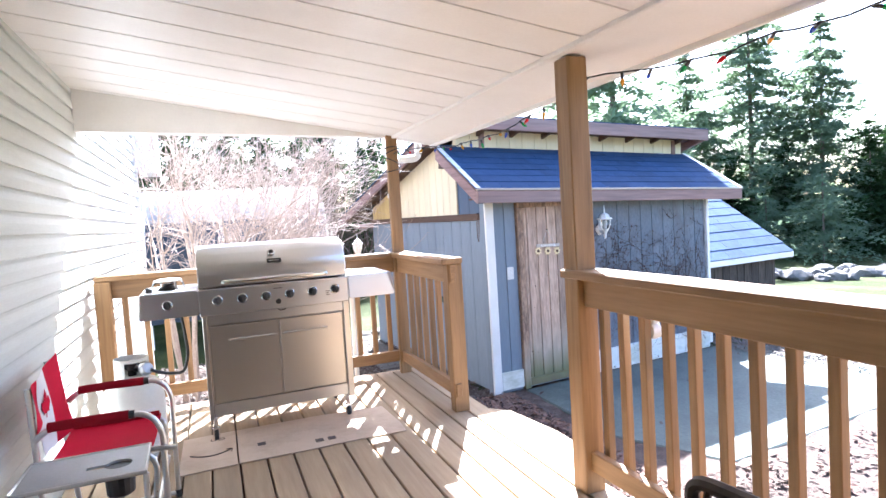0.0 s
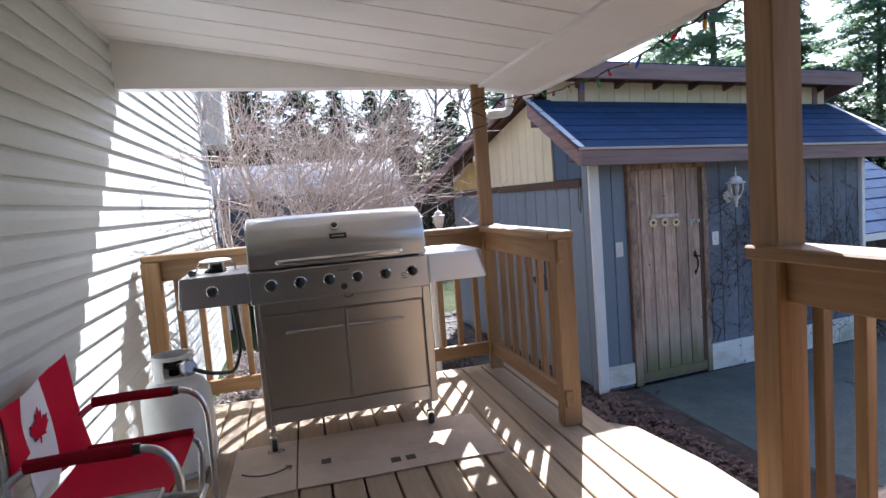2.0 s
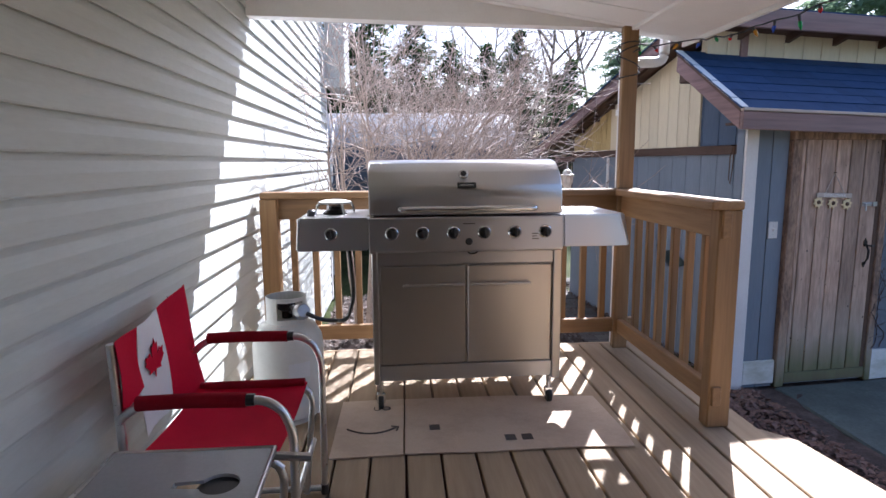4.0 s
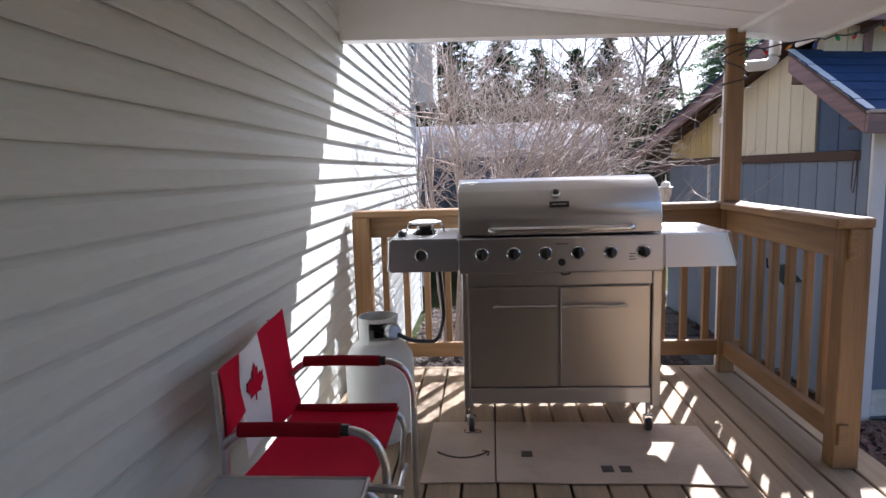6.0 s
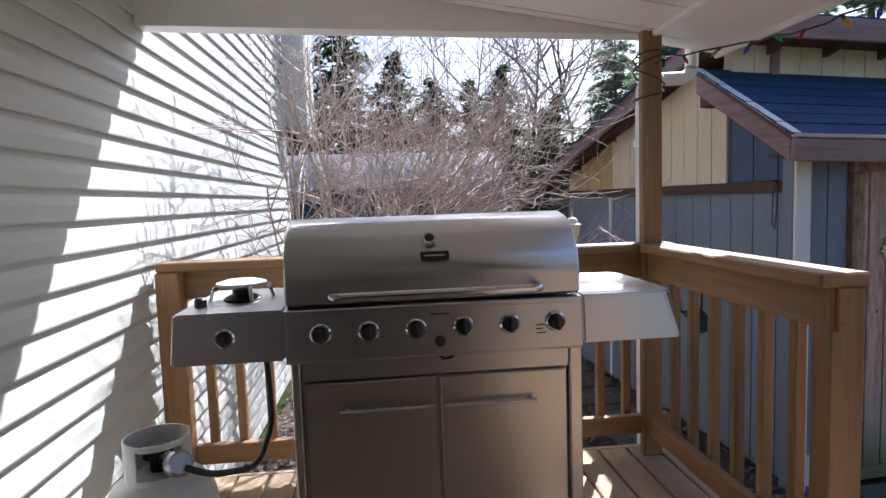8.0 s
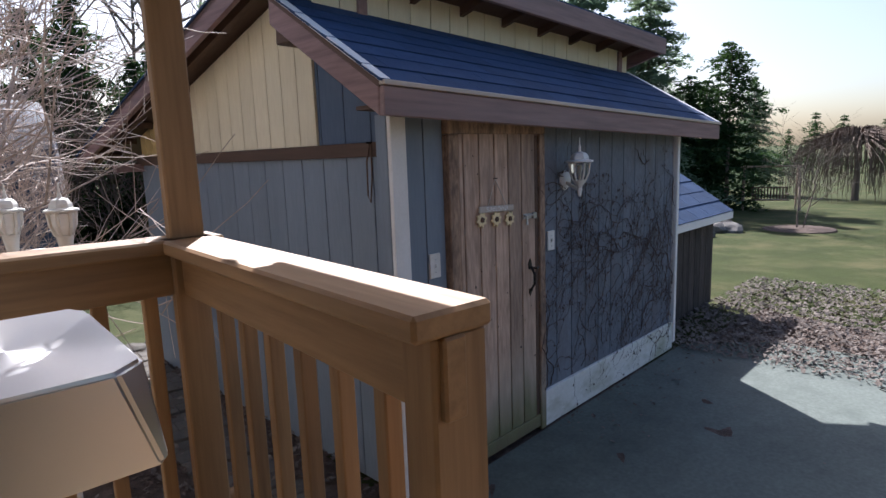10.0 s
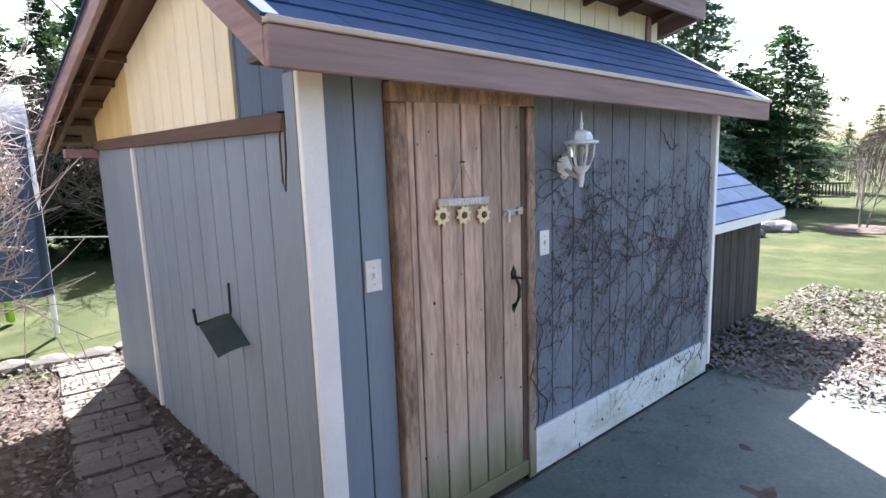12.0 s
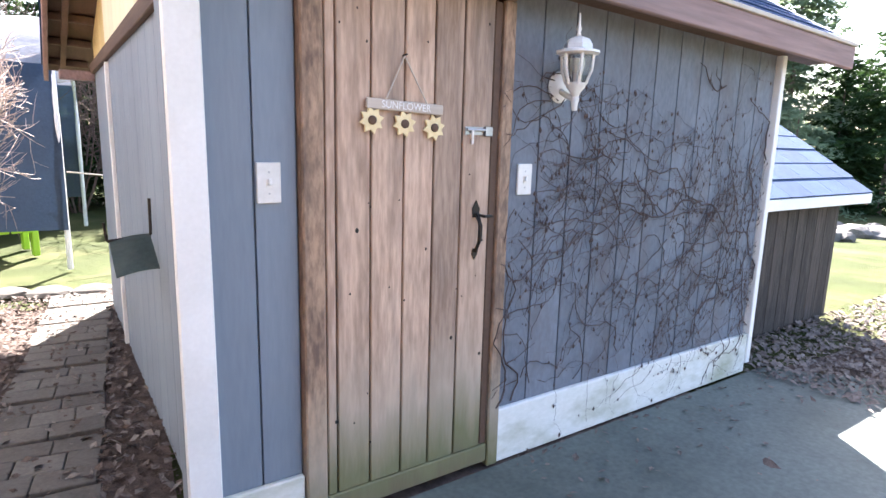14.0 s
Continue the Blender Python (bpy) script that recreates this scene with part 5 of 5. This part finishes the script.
# garden lamp with two heads behind the deck
garden_lamp = empty("garden_lamp", pose(1.31, 4.92, GROUND + 0.045), "white twin-headed garden lamp post behind the deck", "lamp post")
part("pole", tube([(0, 0, -0.075), (0, 0, 1.36)], 0.022, 10), LAMP_WHITE, garden_lamp, smooth=True)
part("crossarm", tube([(-0.06, 0.10, 1.33), (0, 0, 1.30), (0.06, -0.10, 1.33)], 0.012, 8), LAMP_WHITE, garden_lamp, smooth=True)
for s in (-1, 1):
    head = part("lamp_head", turned([(0.010, 1.28), (0.014, 1.34), (0.022, 1.39), (0.024, 1.405)], 12, m=Matrix.Translation((s * 0.06, -s * 0.10, 0))), LAMP_WHITE, garden_lamp, "white lantern head", smooth=True)
    head.matrix_basis = Matrix.Identity(4)
    holder = Matrix.Translation((s * 0.06, -s * 0.10, 1.515)) @ Matrix.Diagonal((0.62, 0.62, 0.72, 1))
    for name, prof, mat_, n in (("dome", [(0.052, -0.04), (0.05, -0.02), (0.038, -0.002), (0.012, 0.008), (0.006, 0.03), (0.003, 0.07)], LAMP_WHITE, 6), ("brim", [(0.062, -0.056), (0.078, -0.05), (0.076, -0.042), (0.05, -0.036)], LAMP_WHITE, 12), ("globe", [(0.034, -0.150), (0.050, -0.11), (0.054, -0.06)], CANVAS, 6)):
        part(name, turned(prof, n, m=holder), mat_, head)
    for i in range(6):
        a = math.pi / 3 * i
        part("rib", tube([holder @ Vector((r * math.cos(a), r * math.sin(a), z)) for r, z in ((0.034, -0.155), (0.053, -0.11), (0.058, -0.055))], 0.006, 5), LAMP_WHITE, head)

outlet = empty("outlet_box", pose(1.766, 1.715, 0.79), "white weatherproof outlet box fixed to the railing", "outlet box")
part("case", box((-0.018, -0.028, 0.0), (0.018, 0.028, 0.05), 0.004), LAMP_WHITE, outlet)
part("window", box((-0.0205, -0.012, 0.02), (-0.017, 0.012, 0.042), 0.001), BLACK, outlet)
part("round_cover", turned([(0.033, -0.02), (0.034, 0.0), (0.03, 0.016), (0.015, 0.02)], 20, m=Matrix.Translation((0.0, 0.0, -0.03)) @ pose(0, 0, 0, 0, -90)), LAMP_WHITE, outlet, smooth=True)
part("cord", tube([(0.0, 0.01, -0.06), (0.004, 0.02, -0.13), (0.0, 0.028, -0.20)], 0.004, 6), LAMP_WHITE, outlet)
part("plug", turned([(0.004, 0.0), (0.014, 0.006), (0.012, 0.03), (0.005, 0.036)], 10, m=Matrix.Translation((0.0, 0.026, -0.155))), LAMP_WHITE, outlet)

# ---- trees and shrubs ----
def vase_shrub(x, y, seed, label, stems, tall, limit, mat, drift):
    """Stems from one foot that fork low and arch out into a wide dome of fine twigs."""
    rnd = random.Random(seed)
    thing = empty("bare_shrub", pose(x, y, GROUND), label, "shrub", "bare shrubs")
    for s_ in range(stems):
        bm = bmesh.new()
        a = 2 * math.pi * (s_ + rnd.random() * 0.7) / stems
        foot = Vector((0.17 * math.cos(a), 0.17 * math.sin(a), -0.04))
        knee = foot + Vector((0.14 * math.cos(a) + drift * rnd.uniform(0, 0.35), 0.14 * math.sin(a), tall * rnd.uniform(0.30, 0.44)))
        mid = foot.lerp(knee, 0.5) + Vector((rnd.uniform(-0.04, 0.04), rnd.uniform(-0.04, 0.04), 0))
        tube([foot, mid, knee], 0.026 * rnd.uniform(0.7, 1.1), 6, bm, end=0.015)
        for k in range(rnd.randint(4, 6)):
            b = a + rnd.uniform(-1.3, 1.3)
            out = rnd.uniform(0.25, 1.25)
            start = foot.lerp(knee, rnd.uniform(0.72, 1.0)) if k else knee
            branch(bm, start, (math.cos(b) * out + drift * 0.5, math.sin(b) * out, rnd.uniform(0.5, 1.0)), tall * rnd.uniform(0.34, 0.56), 0.010, 3, rnd, 0.72, kids=(3, 5), wave=0.15, lift=0.1, shrink=0.62, limit=limit)
        part("stem", bm, mat, thing)
    return thing


vase_shrub(0.02, 6.35, 5, "many-stemmed leafless shrub with pale twigs behind the deck", 9, 3.5, (-0.5, 2.0, -1.7), TWIG, 0.5)
vase_shrub(0.75, 7.9, 9, "leafless shrub with pinkish twigs behind the deck", 5, 2.5, (-1.2, 1.15, -1.4), TWIG, 0.25)
grove(conifer("spruce", 10.0, 6.0, 3, PINE, "tall open blue-green spruce at the edge of the lawn", 50, 0.22, 0.24, 0.0085, 28, power=0.72, tip=0.5), [(18.9, 15.7, 0, 1.0), (20.05, 13.8, 70, 0.83), (17.0, 24.0, 130, 0.95), (30.0, 14.3, 200, 0.55), (11.0, 28.0, 250, 1.0), (17.6, 17.4, 300, 0.8)])
grove(conifer("pine", 9.5, 7.0, 8, PINE, "broad green pine with drooping boughs behind the shed", 24, 0.3, 0.2, 0.0105, 24), [(14.0, 17.3, 0, 1.3), (10.5, 22.0, 140, 0.95)])
grove(conifer("cedar", 6.2, 4.2, 4, NEEDLE, "dense dark green cedar behind the lawn", 40, 0.2, 0.05, 0.013, 17, power=0.42, foot=0.03, tip=0.5), [(20.5, 11.24, 0, 0.86), (20.6, 12.6, 50, 0.72), (21.87, 13.24, 120, 0.62), (19.2, 14.6, 190, 0.66), (17.8, 15.6, 240, 0.62), (16.2, 17.0, 285, 0.66), (14.0, 19.5, 320, 0.7), (22.0, 12.7, 30, 0.72)])
grove(conifer("bush", 2.6, 3.6, 41, PINE, "low bushy green evergreen in front of the cedars", 16, 0.2, 0.1, 0.02, 22, power=0.5, foot=0.04), [(16.76, 11.54, 0, 1.0), (17.0, 13.6, 80, 0.8)])
grove(conifer("cedar", 6.0, 4.2, 14, NEEDLE, "dark brownish cedar in the hedge behind the shelter", 36, 0.4), [(3.2, 15.5, 20, 0.8), (4.8, 16.5, 90, 0.72), (3.9, 14.4, 250, 0.6), (-0.5, 15.2, 150, 1.0), (0.7, 15.4, 75, 0.85), (1.6, 16.2, 185, 0.78), (2.6, 16.6, 300, 0.78), (6.5, 16.0, 210, 0.6), (-2.4, 16.8, 280, 1.1), (-4.6, 16.0, 330, 1.15), (8.5, 18.0, 15, 0.6), (-6.5, 15.0, 100, 1.2), (-1.4, 14.4, 40, 0.85), (-3.4, 14.2, 230, 1.0), (5.6, 19.5, 200, 0.62)])
grove(bare_tree(6.0, 27.0, GROUND, 13, 21, "bare_tree", "tall leafless deciduous tree in the wood behind", "tree", level=3, spread=0.7, mat=BARK, radius=0.13, kids=(4, 6), group="background bare trees"), [(6.6, 27.0, 0, 0.9), (8.5, 30.0, 80, 0.95), (5.0, 31.0, 160, 0.85), (11, 33, 220, 1.0)])
grove(bare_tree(1.8, 14.2, GROUND, 3.4, 33, "bare_thicket", "leafless brown thicket beyond the shelter", "thicket", stems=9, level=2, radius=0.02, mat=DRY, kids=(7, 10), lean_out=0.4, group="bare thickets"), [(1.8, 14.2, 0, 1.0), (0.2, 14.5, 70, 1.1), (3.4, 13.6, 150, 0.9), (4.6, 14.2, 280, 0.8)])
lawn_tree = bare_tree(15.35, 7.36, ground_z(15.35, 7.36), 2.5, 17, "lawn_tree", "small leafless multi-stemmed tree on the lawn", "tree", stems=3, level=3, radius=0.018, mat=BARK, kids=(4, 6), lean_out=0.13)
ring = bmesh.new()
turned([(0.75, -0.05), (0.7, 0.04), (0.3, 0.07), (0.02, 0.07)], 20, ring)
tagged(part("mulch_ring", ring, MULCH, m=pose(15.35, 7.36, ground_z(15.35, 7.36))), "ring of pale mulch round the lawn tree", "mulch")


def weeping_tree():
    rnd = random.Random(6)
    thing = empty("weeping_tree", pose(28.0, 9.6, ground_z(28.0, 9.6)), "low weeping tree with a dome of hanging bare twigs", "tree")
    part("trunk", tube([(0, 0, -0.1), (0.1, 0, 1.0), (0, 0.1, 2.4)], 0.14, 8, end=0.07), BARK, thing)
    bm = bmesh.new()
    for i in range(420):
        a, r = rnd.random() * 6.283, rnd.uniform(0.4, 2.4)
        top = 2.9 - 0.22 * r * r * rnd.uniform(0.6, 1.2)
        fall = rnd.uniform(0.5, 1.0) * top
        pts = [(0, 0, 2.2), (0.5 * r * math.cos(a), 0.5 * r * math.sin(a), (2.4 + top) / 2 + 0.15), (r * math.cos(a), r * math.sin(a), top), ((r + 0.25) * math.cos(a), (r + 0.25) * math.sin(a), top - fall * 0.5), ((r + 0.3) * math.cos(a + 0.06), (r + 0.3) * math.sin(a + 0.06), top - fall)]
        tube(pts, 0.018, 3, bm, end=0.006)
    part("twig_dome", bm, DRY, thing)


weeping_tree()
grove(conifer("hedge_cedar", 4.2, 3.6, 24, NEEDLE, "clipped hedge cedar at the far side of the field", 22, 0.3), [(58 + (i % 3), 4 + i * 2.4, i * 47, 0.95 + 0.1 * (i % 4)) for i in range(12)])

# ---- garden things ----
swing = empty("garden_swing", pose(21.06, 10.11, ground_z(21.06, 10.11), 0, 0, -62) @ Matrix.Diagonal((0.75, 0.75, 0.75, 1)), "wooden garden swing bench under a timber frame", "swing")
for x in (-1.0, 1.0):
    for y in (-0.5, 0.5):
        part("frame_leg", tube([(x * 1.05, y, 0), (x, y * 0.1, 1.85)], 0.045, 6), DOOR_WOOD, swing)
part("top_beam", tube([(-1.15, 0, 1.85), (1.15, 0, 1.85)], 0.05, 6), DOOR_WOOD, swing)
seat = part("bench", box((-0.7, -0.25, 0.42), (0.7, 0.22, 0.46), 0.008), BROWN, swing)
for i in range(12):
    part("back_slat", box((-0.66 + i * 0.115, 0.2, 0.47), (-0.61 + i * 0.115, 0.23, 0.92)), BROWN, seat)
part("back_rail", box((-0.7, 0.19, 0.92), (0.7, 0.24, 0.98), 0.004), BROWN, seat)
for x in (-0.65, 0.65):
    part("chain", tube([(x, 0, 0.45), (x, 0, 1.85)], 0.012, 5), IRON, swing)
    part("arm_rest", box((x - 0.04, -0.25, 0.66), (x + 0.04, 0.22, 0.70), 0.004), BROWN, seat)


def rocks(spots, seed, label, group, mat=ROCK, flat_=0.6, stretch=1.0):
    rnd = random.Random(seed)
    for x, y, s in spots:
        bm = bmesh.new()
        bmesh.ops.create_icosphere(bm, subdivisions=2, radius=s)
        for v in bm.verts:
            v.co *= 1 + 0.35 * noise.noise(v.co / s * 1.3 + Vector((x, y, 0)))
            v.co.z *= flat_
            v.co.x *= stretch
        z = ground_z(x, y)
        tagged(part("rock", bm, mat, m=pose(x, y, z + s * 0.25, 0, 0, rnd.uniform(-12, 12) + (rnd.choice((0, 90, 180, 270)) if stretch == 1.0 else 0))), label, "rock", group)


rnd = random.Random(2)
rocks([(12.97 + rnd.gauss(0, 0.75), 8.75 + rnd.gauss(0, 0.45), rnd.uniform(0.14, 0.30)) for _ in range(22)], 1, "grey fieldstone in a low pile on the lawn", "lawn rock pile")
rocks([(1.3 + i * 0.30, 8.52 + 0.06 * math.sin(i * 1.7), 0.12) for i in range(7)], 3, "flat brown edging stone at the end of the path", "path edging stones", STONE, 0.5, 1.5)

path = tagged(part("pavement_path", box((1.90, 4.95, GROUND - 0.06), (2.33, 8.33, GROUND - 0.02)), MULCH), "stone paver path running beside the shed", "path", kind="structure")
rnd = random.Random(12)
y = 4.98
while y < 8.25:
    skew = rnd.uniform(-2.5, 2.5)
    m = Matrix.Translation((2.11 + rnd.uniform(-0.02, 0.02), y + 0.21, GROUND)) @ pose(0, 0, 0, rnd.uniform(-0.8, 0.8), rnd.uniform(-0.8, 0.8), skew)
    for x0, x1, y0, y1 in ((-0.21, 0.0, -0.20, -0.07), (0.004, 0.21, -0.20, -0.07), (-0.21, -0.08, -0.066, 0.07), (-0.076, 0.09, -0.066, 0.07), (0.094, 0.21, -0.066, 0.07), (-0.21, 0.03, 0.074, 0.20), (0.034, 0.21, 0.074, 0.20)):
        part("paver", box((x0, y0, -0.03), (x1, y1, 0.012), 0.004), STONE, path, m=m)
    y += 0.435


def shelter():
    thing = empty("tarp_shelter", pose(0, 9.42, GROUND), "dark blue tarpaulin shelter on metal hoops, roof paled for glare", "shelter")
    n, deep = 14, 3.0
    arc = [(deep / 2 - deep / 2 * math.cos(math.pi * i / n), 1.42 + 1.0 * math.sin(math.pi * i / n)) for i in range(n + 1)]
    xs = [-3.4 + 0.27 * k for k in range(21)]

    def sheet(name, line, mat_, label):
        bm = bmesh.new()
        cols = [[bm.verts.new((x, y + 0.025 * math.sin(x * 5 + z * 3), z + 0.012 * math.sin(x * 11 + y))) for y, z in line] for x in xs]
        for a, b in zip(cols, cols[1:]):
            for i in range(len(line) - 1):
                bm.faces.new((a[i], b[i], b[i + 1], a[i + 1]))
        bmesh.ops.solidify(bm, geom=bm.faces[:], thickness=0.01)
        part(name, bm, mat_, thing, label, smooth=True)

    sheet("roof_sheet", arc[2:n - 1], TARP_GLARE, "tarpaulin roof sheet coloured pale for sun glare")
    sheet("side_sheet", [(-0.02, 0.38), (-0.02, 0.8), (-0.01, 1.2)] + arc[0:3], TARP, "dark blue side sheet")
    sheet("side_sheet", arc[n - 2:] + [(deep, 1.2), (deep, 0.4)], TARP, "dark blue side sheet")
    for x in (-3.3, -0.7, 1.98):
        for y in (0.03, deep - 0.03):
            part("leg", tube([(x, y, 0.0), (x, y, 1.42)], 0.024, 8), LAMP_WHITE, thing)
        part("hoop", tube([(x, min(max(y, 0.03), deep - 0.03), z - 0.03) for y, z in arc], 0.02, 8), LAMP_WHITE, thing)


shelter()
lime = empty("garden_chair", pose(1.30, 10.4, GROUND, 0, 0, 200), "lime green plastic garden chair under the shelter", "chair")
for i in range(5):
    part("back_slat", box((-0.25 + i * 0.102, 0.22, 0.32), (-0.16 + i * 0.102, 0.245, 0.90), 0.01, m=pose(0, 0, 0, -14)), LIME, lime)
for i in range(4):
    part("seat_slat", box((-0.26, -0.26 + i * 0.115, 0.34 - i * 0.02), (0.26, -0.155 + i * 0.115, 0.36 - i * 0.02), 0.006), LIME, lime)
for s in (-1, 1):
    part("arm", box((s * 0.31 - 0.06, -0.32, 0.53), (s * 0.31 + 0.06, 0.26, 0.555), 0.01), LIME, lime)
    part("front_leg", box((s * 0.29 - 0.03, -0.28, 0.0), (s * 0.29 + 0.03, -0.19, 0.53), 0.008), LIME, lime)
    part("rear_leg", box((s * 0.27 - 0.03, 0.18, 0.0), (s * 0.27 + 0.03, 0.26, 0.53), 0.008), LIME, lime)
cord = tagged(part("clothes_line", tube([(2.0, 9.7, 0.42), (2.7, 9.9, 0.33), (3.4, 10.2, 0.40), (4.2, 10.6, 0.62)], 0.008, 5), SIGN_WOOD), "pale rope slung from the shelter", "rope")


# ---- litter ----
def litter(name, count, spot, size, mat, label, seed, lift=0.006, curl=0.4):
    rnd = random.Random(seed)
    verts, faces = [], []
    while count:
        x, y = spot(rnd)
        count -= 1
        s, a = size * rnd.uniform(0.5, 1.4), rnd.random() * 6.283
        u = Vector((math.cos(a), math.sin(a), rnd.uniform(-curl, curl))) * s
        v = Vector((-math.sin(a), math.cos(a), rnd.uniform(-curl, curl))) * s * rnd.uniform(0.3, 0.7)
        c = Vector((x, y, GROUND + lift + rnd.random() * lift))
        k = len(verts)
        up = Vector((0, 0, s * 0.3))
        verts += [c - u, c + v + up * 0.5, c + u, c - v + up * 0.5, c + up * rnd.uniform(-0.4, 0.6)]
        faces += [(k, k + 4, k + 1), (k + 1, k + 4, k + 2), (k + 2, k + 4, k + 3), (k + 3, k + 4, k)]
    mesh = bpy.data.meshes.new(name)
    mesh.from_pydata([tuple(v) for v in verts], [], faces)
    mesh.materials.append(mat)
    return tagged(new(name, mesh), label, "leaf litter", kind="stuff")


def annex_spot(rnd):
    while True:
        x, y = rnd.uniform(2.7, 6.0), rnd.uniform(-2.2, 0.25)
        if x > 3.0 - 0.25 * y * rnd.random() - 0.15 and rnd.random() < 1.15 - 0.12 * (x - 2.7) + 0.1 * y:
            p = in_shed(x, y)
            return p.x, p.y


def wall_foot(rnd):
    p = in_shed(rnd.uniform(1.1, 3.3), -0.03 - abs(rnd.gauss(0, 0.22)))
    return p.x, p.y


def pad_spot(rnd):
    p = in_shed(rnd.uniform(0.4, 3.5), rnd.uniform(-2.0, -0.1))
    return p.x, p.y


def bed_spot(rnd):
    while True:
        x, y = rnd.uniform(1.78, 3.4), rnd.uniform(-1.0, 4.7)
        if x < 2.7 or y < 2.5:
            return x, y


def side_spot(rnd):
    while True:
        x, y = rnd.uniform(1.55, 2.58), rnd.uniform(4.55, 8.4)
        if not 1.92 < x < 2.31 or y < 4.95 or rnd.random() < 0.18:
            return x, y


def behind_spot(rnd):
    return rnd.uniform(-0.5, 1.5), rnd.uniform(4.58, 8.0)


def right_spot(rnd):
    return rnd.uniform(2.6, 6.6), rnd.uniform(-1.5, 2.7)


litter("fallen_leaves", 9500, annex_spot, 0.021, LEAF, "deep drift of dry fallen leaves beside the annex", 1, 0.012, 0.7)
litter("fallen_leaves", 150, wall_foot, 0.017, LEAF, "dry leaves gathered along the foot of the shed wall", 2)
litter("fallen_leaves", 14, pad_spot, 0.011, LEAF, "a few dry leaves scattered on the concrete", 3, 0.003, 0.12)
litter("bark_chips", 5500, bed_spot, 0.020, MULCH, "red-brown bark chips beside the deck", 4, 0.008, 0.5)
def step_spot(rnd):
    while True:
        x, y = rnd.uniform(1.78, 3.1), rnd.uniform(2.2, 4.75)
        if x < 2.72 and (y > 3.2 or x > 1.96):
            return x, y


litter("bark_chips", 5200, step_spot, 0.024, CHIP, "coarse red-brown bark chips between the step and the shed", 8, 0.012, 0.6)
litter("bark_chips", 2600, side_spot, 0.02, MULCH, "dry leaves and chips along the paver path", 5, 0.008, 0.6)
litter("fallen_leaves", 1100, side_spot, 0.02, LEAF, "dry leaves between the paver path and the shed", 15, 0.012, 0.7)
litter("bark_chips", 3500, behind_spot, 0.026, LEAF, "dry leaves and chips under the bare shrubs", 6, 0.008, 0.6)
litter("bark_chips", 6500, right_spot, 0.024, CHIP, "red-brown bark chips beyond the pad", 7, 0.008, 0.5)
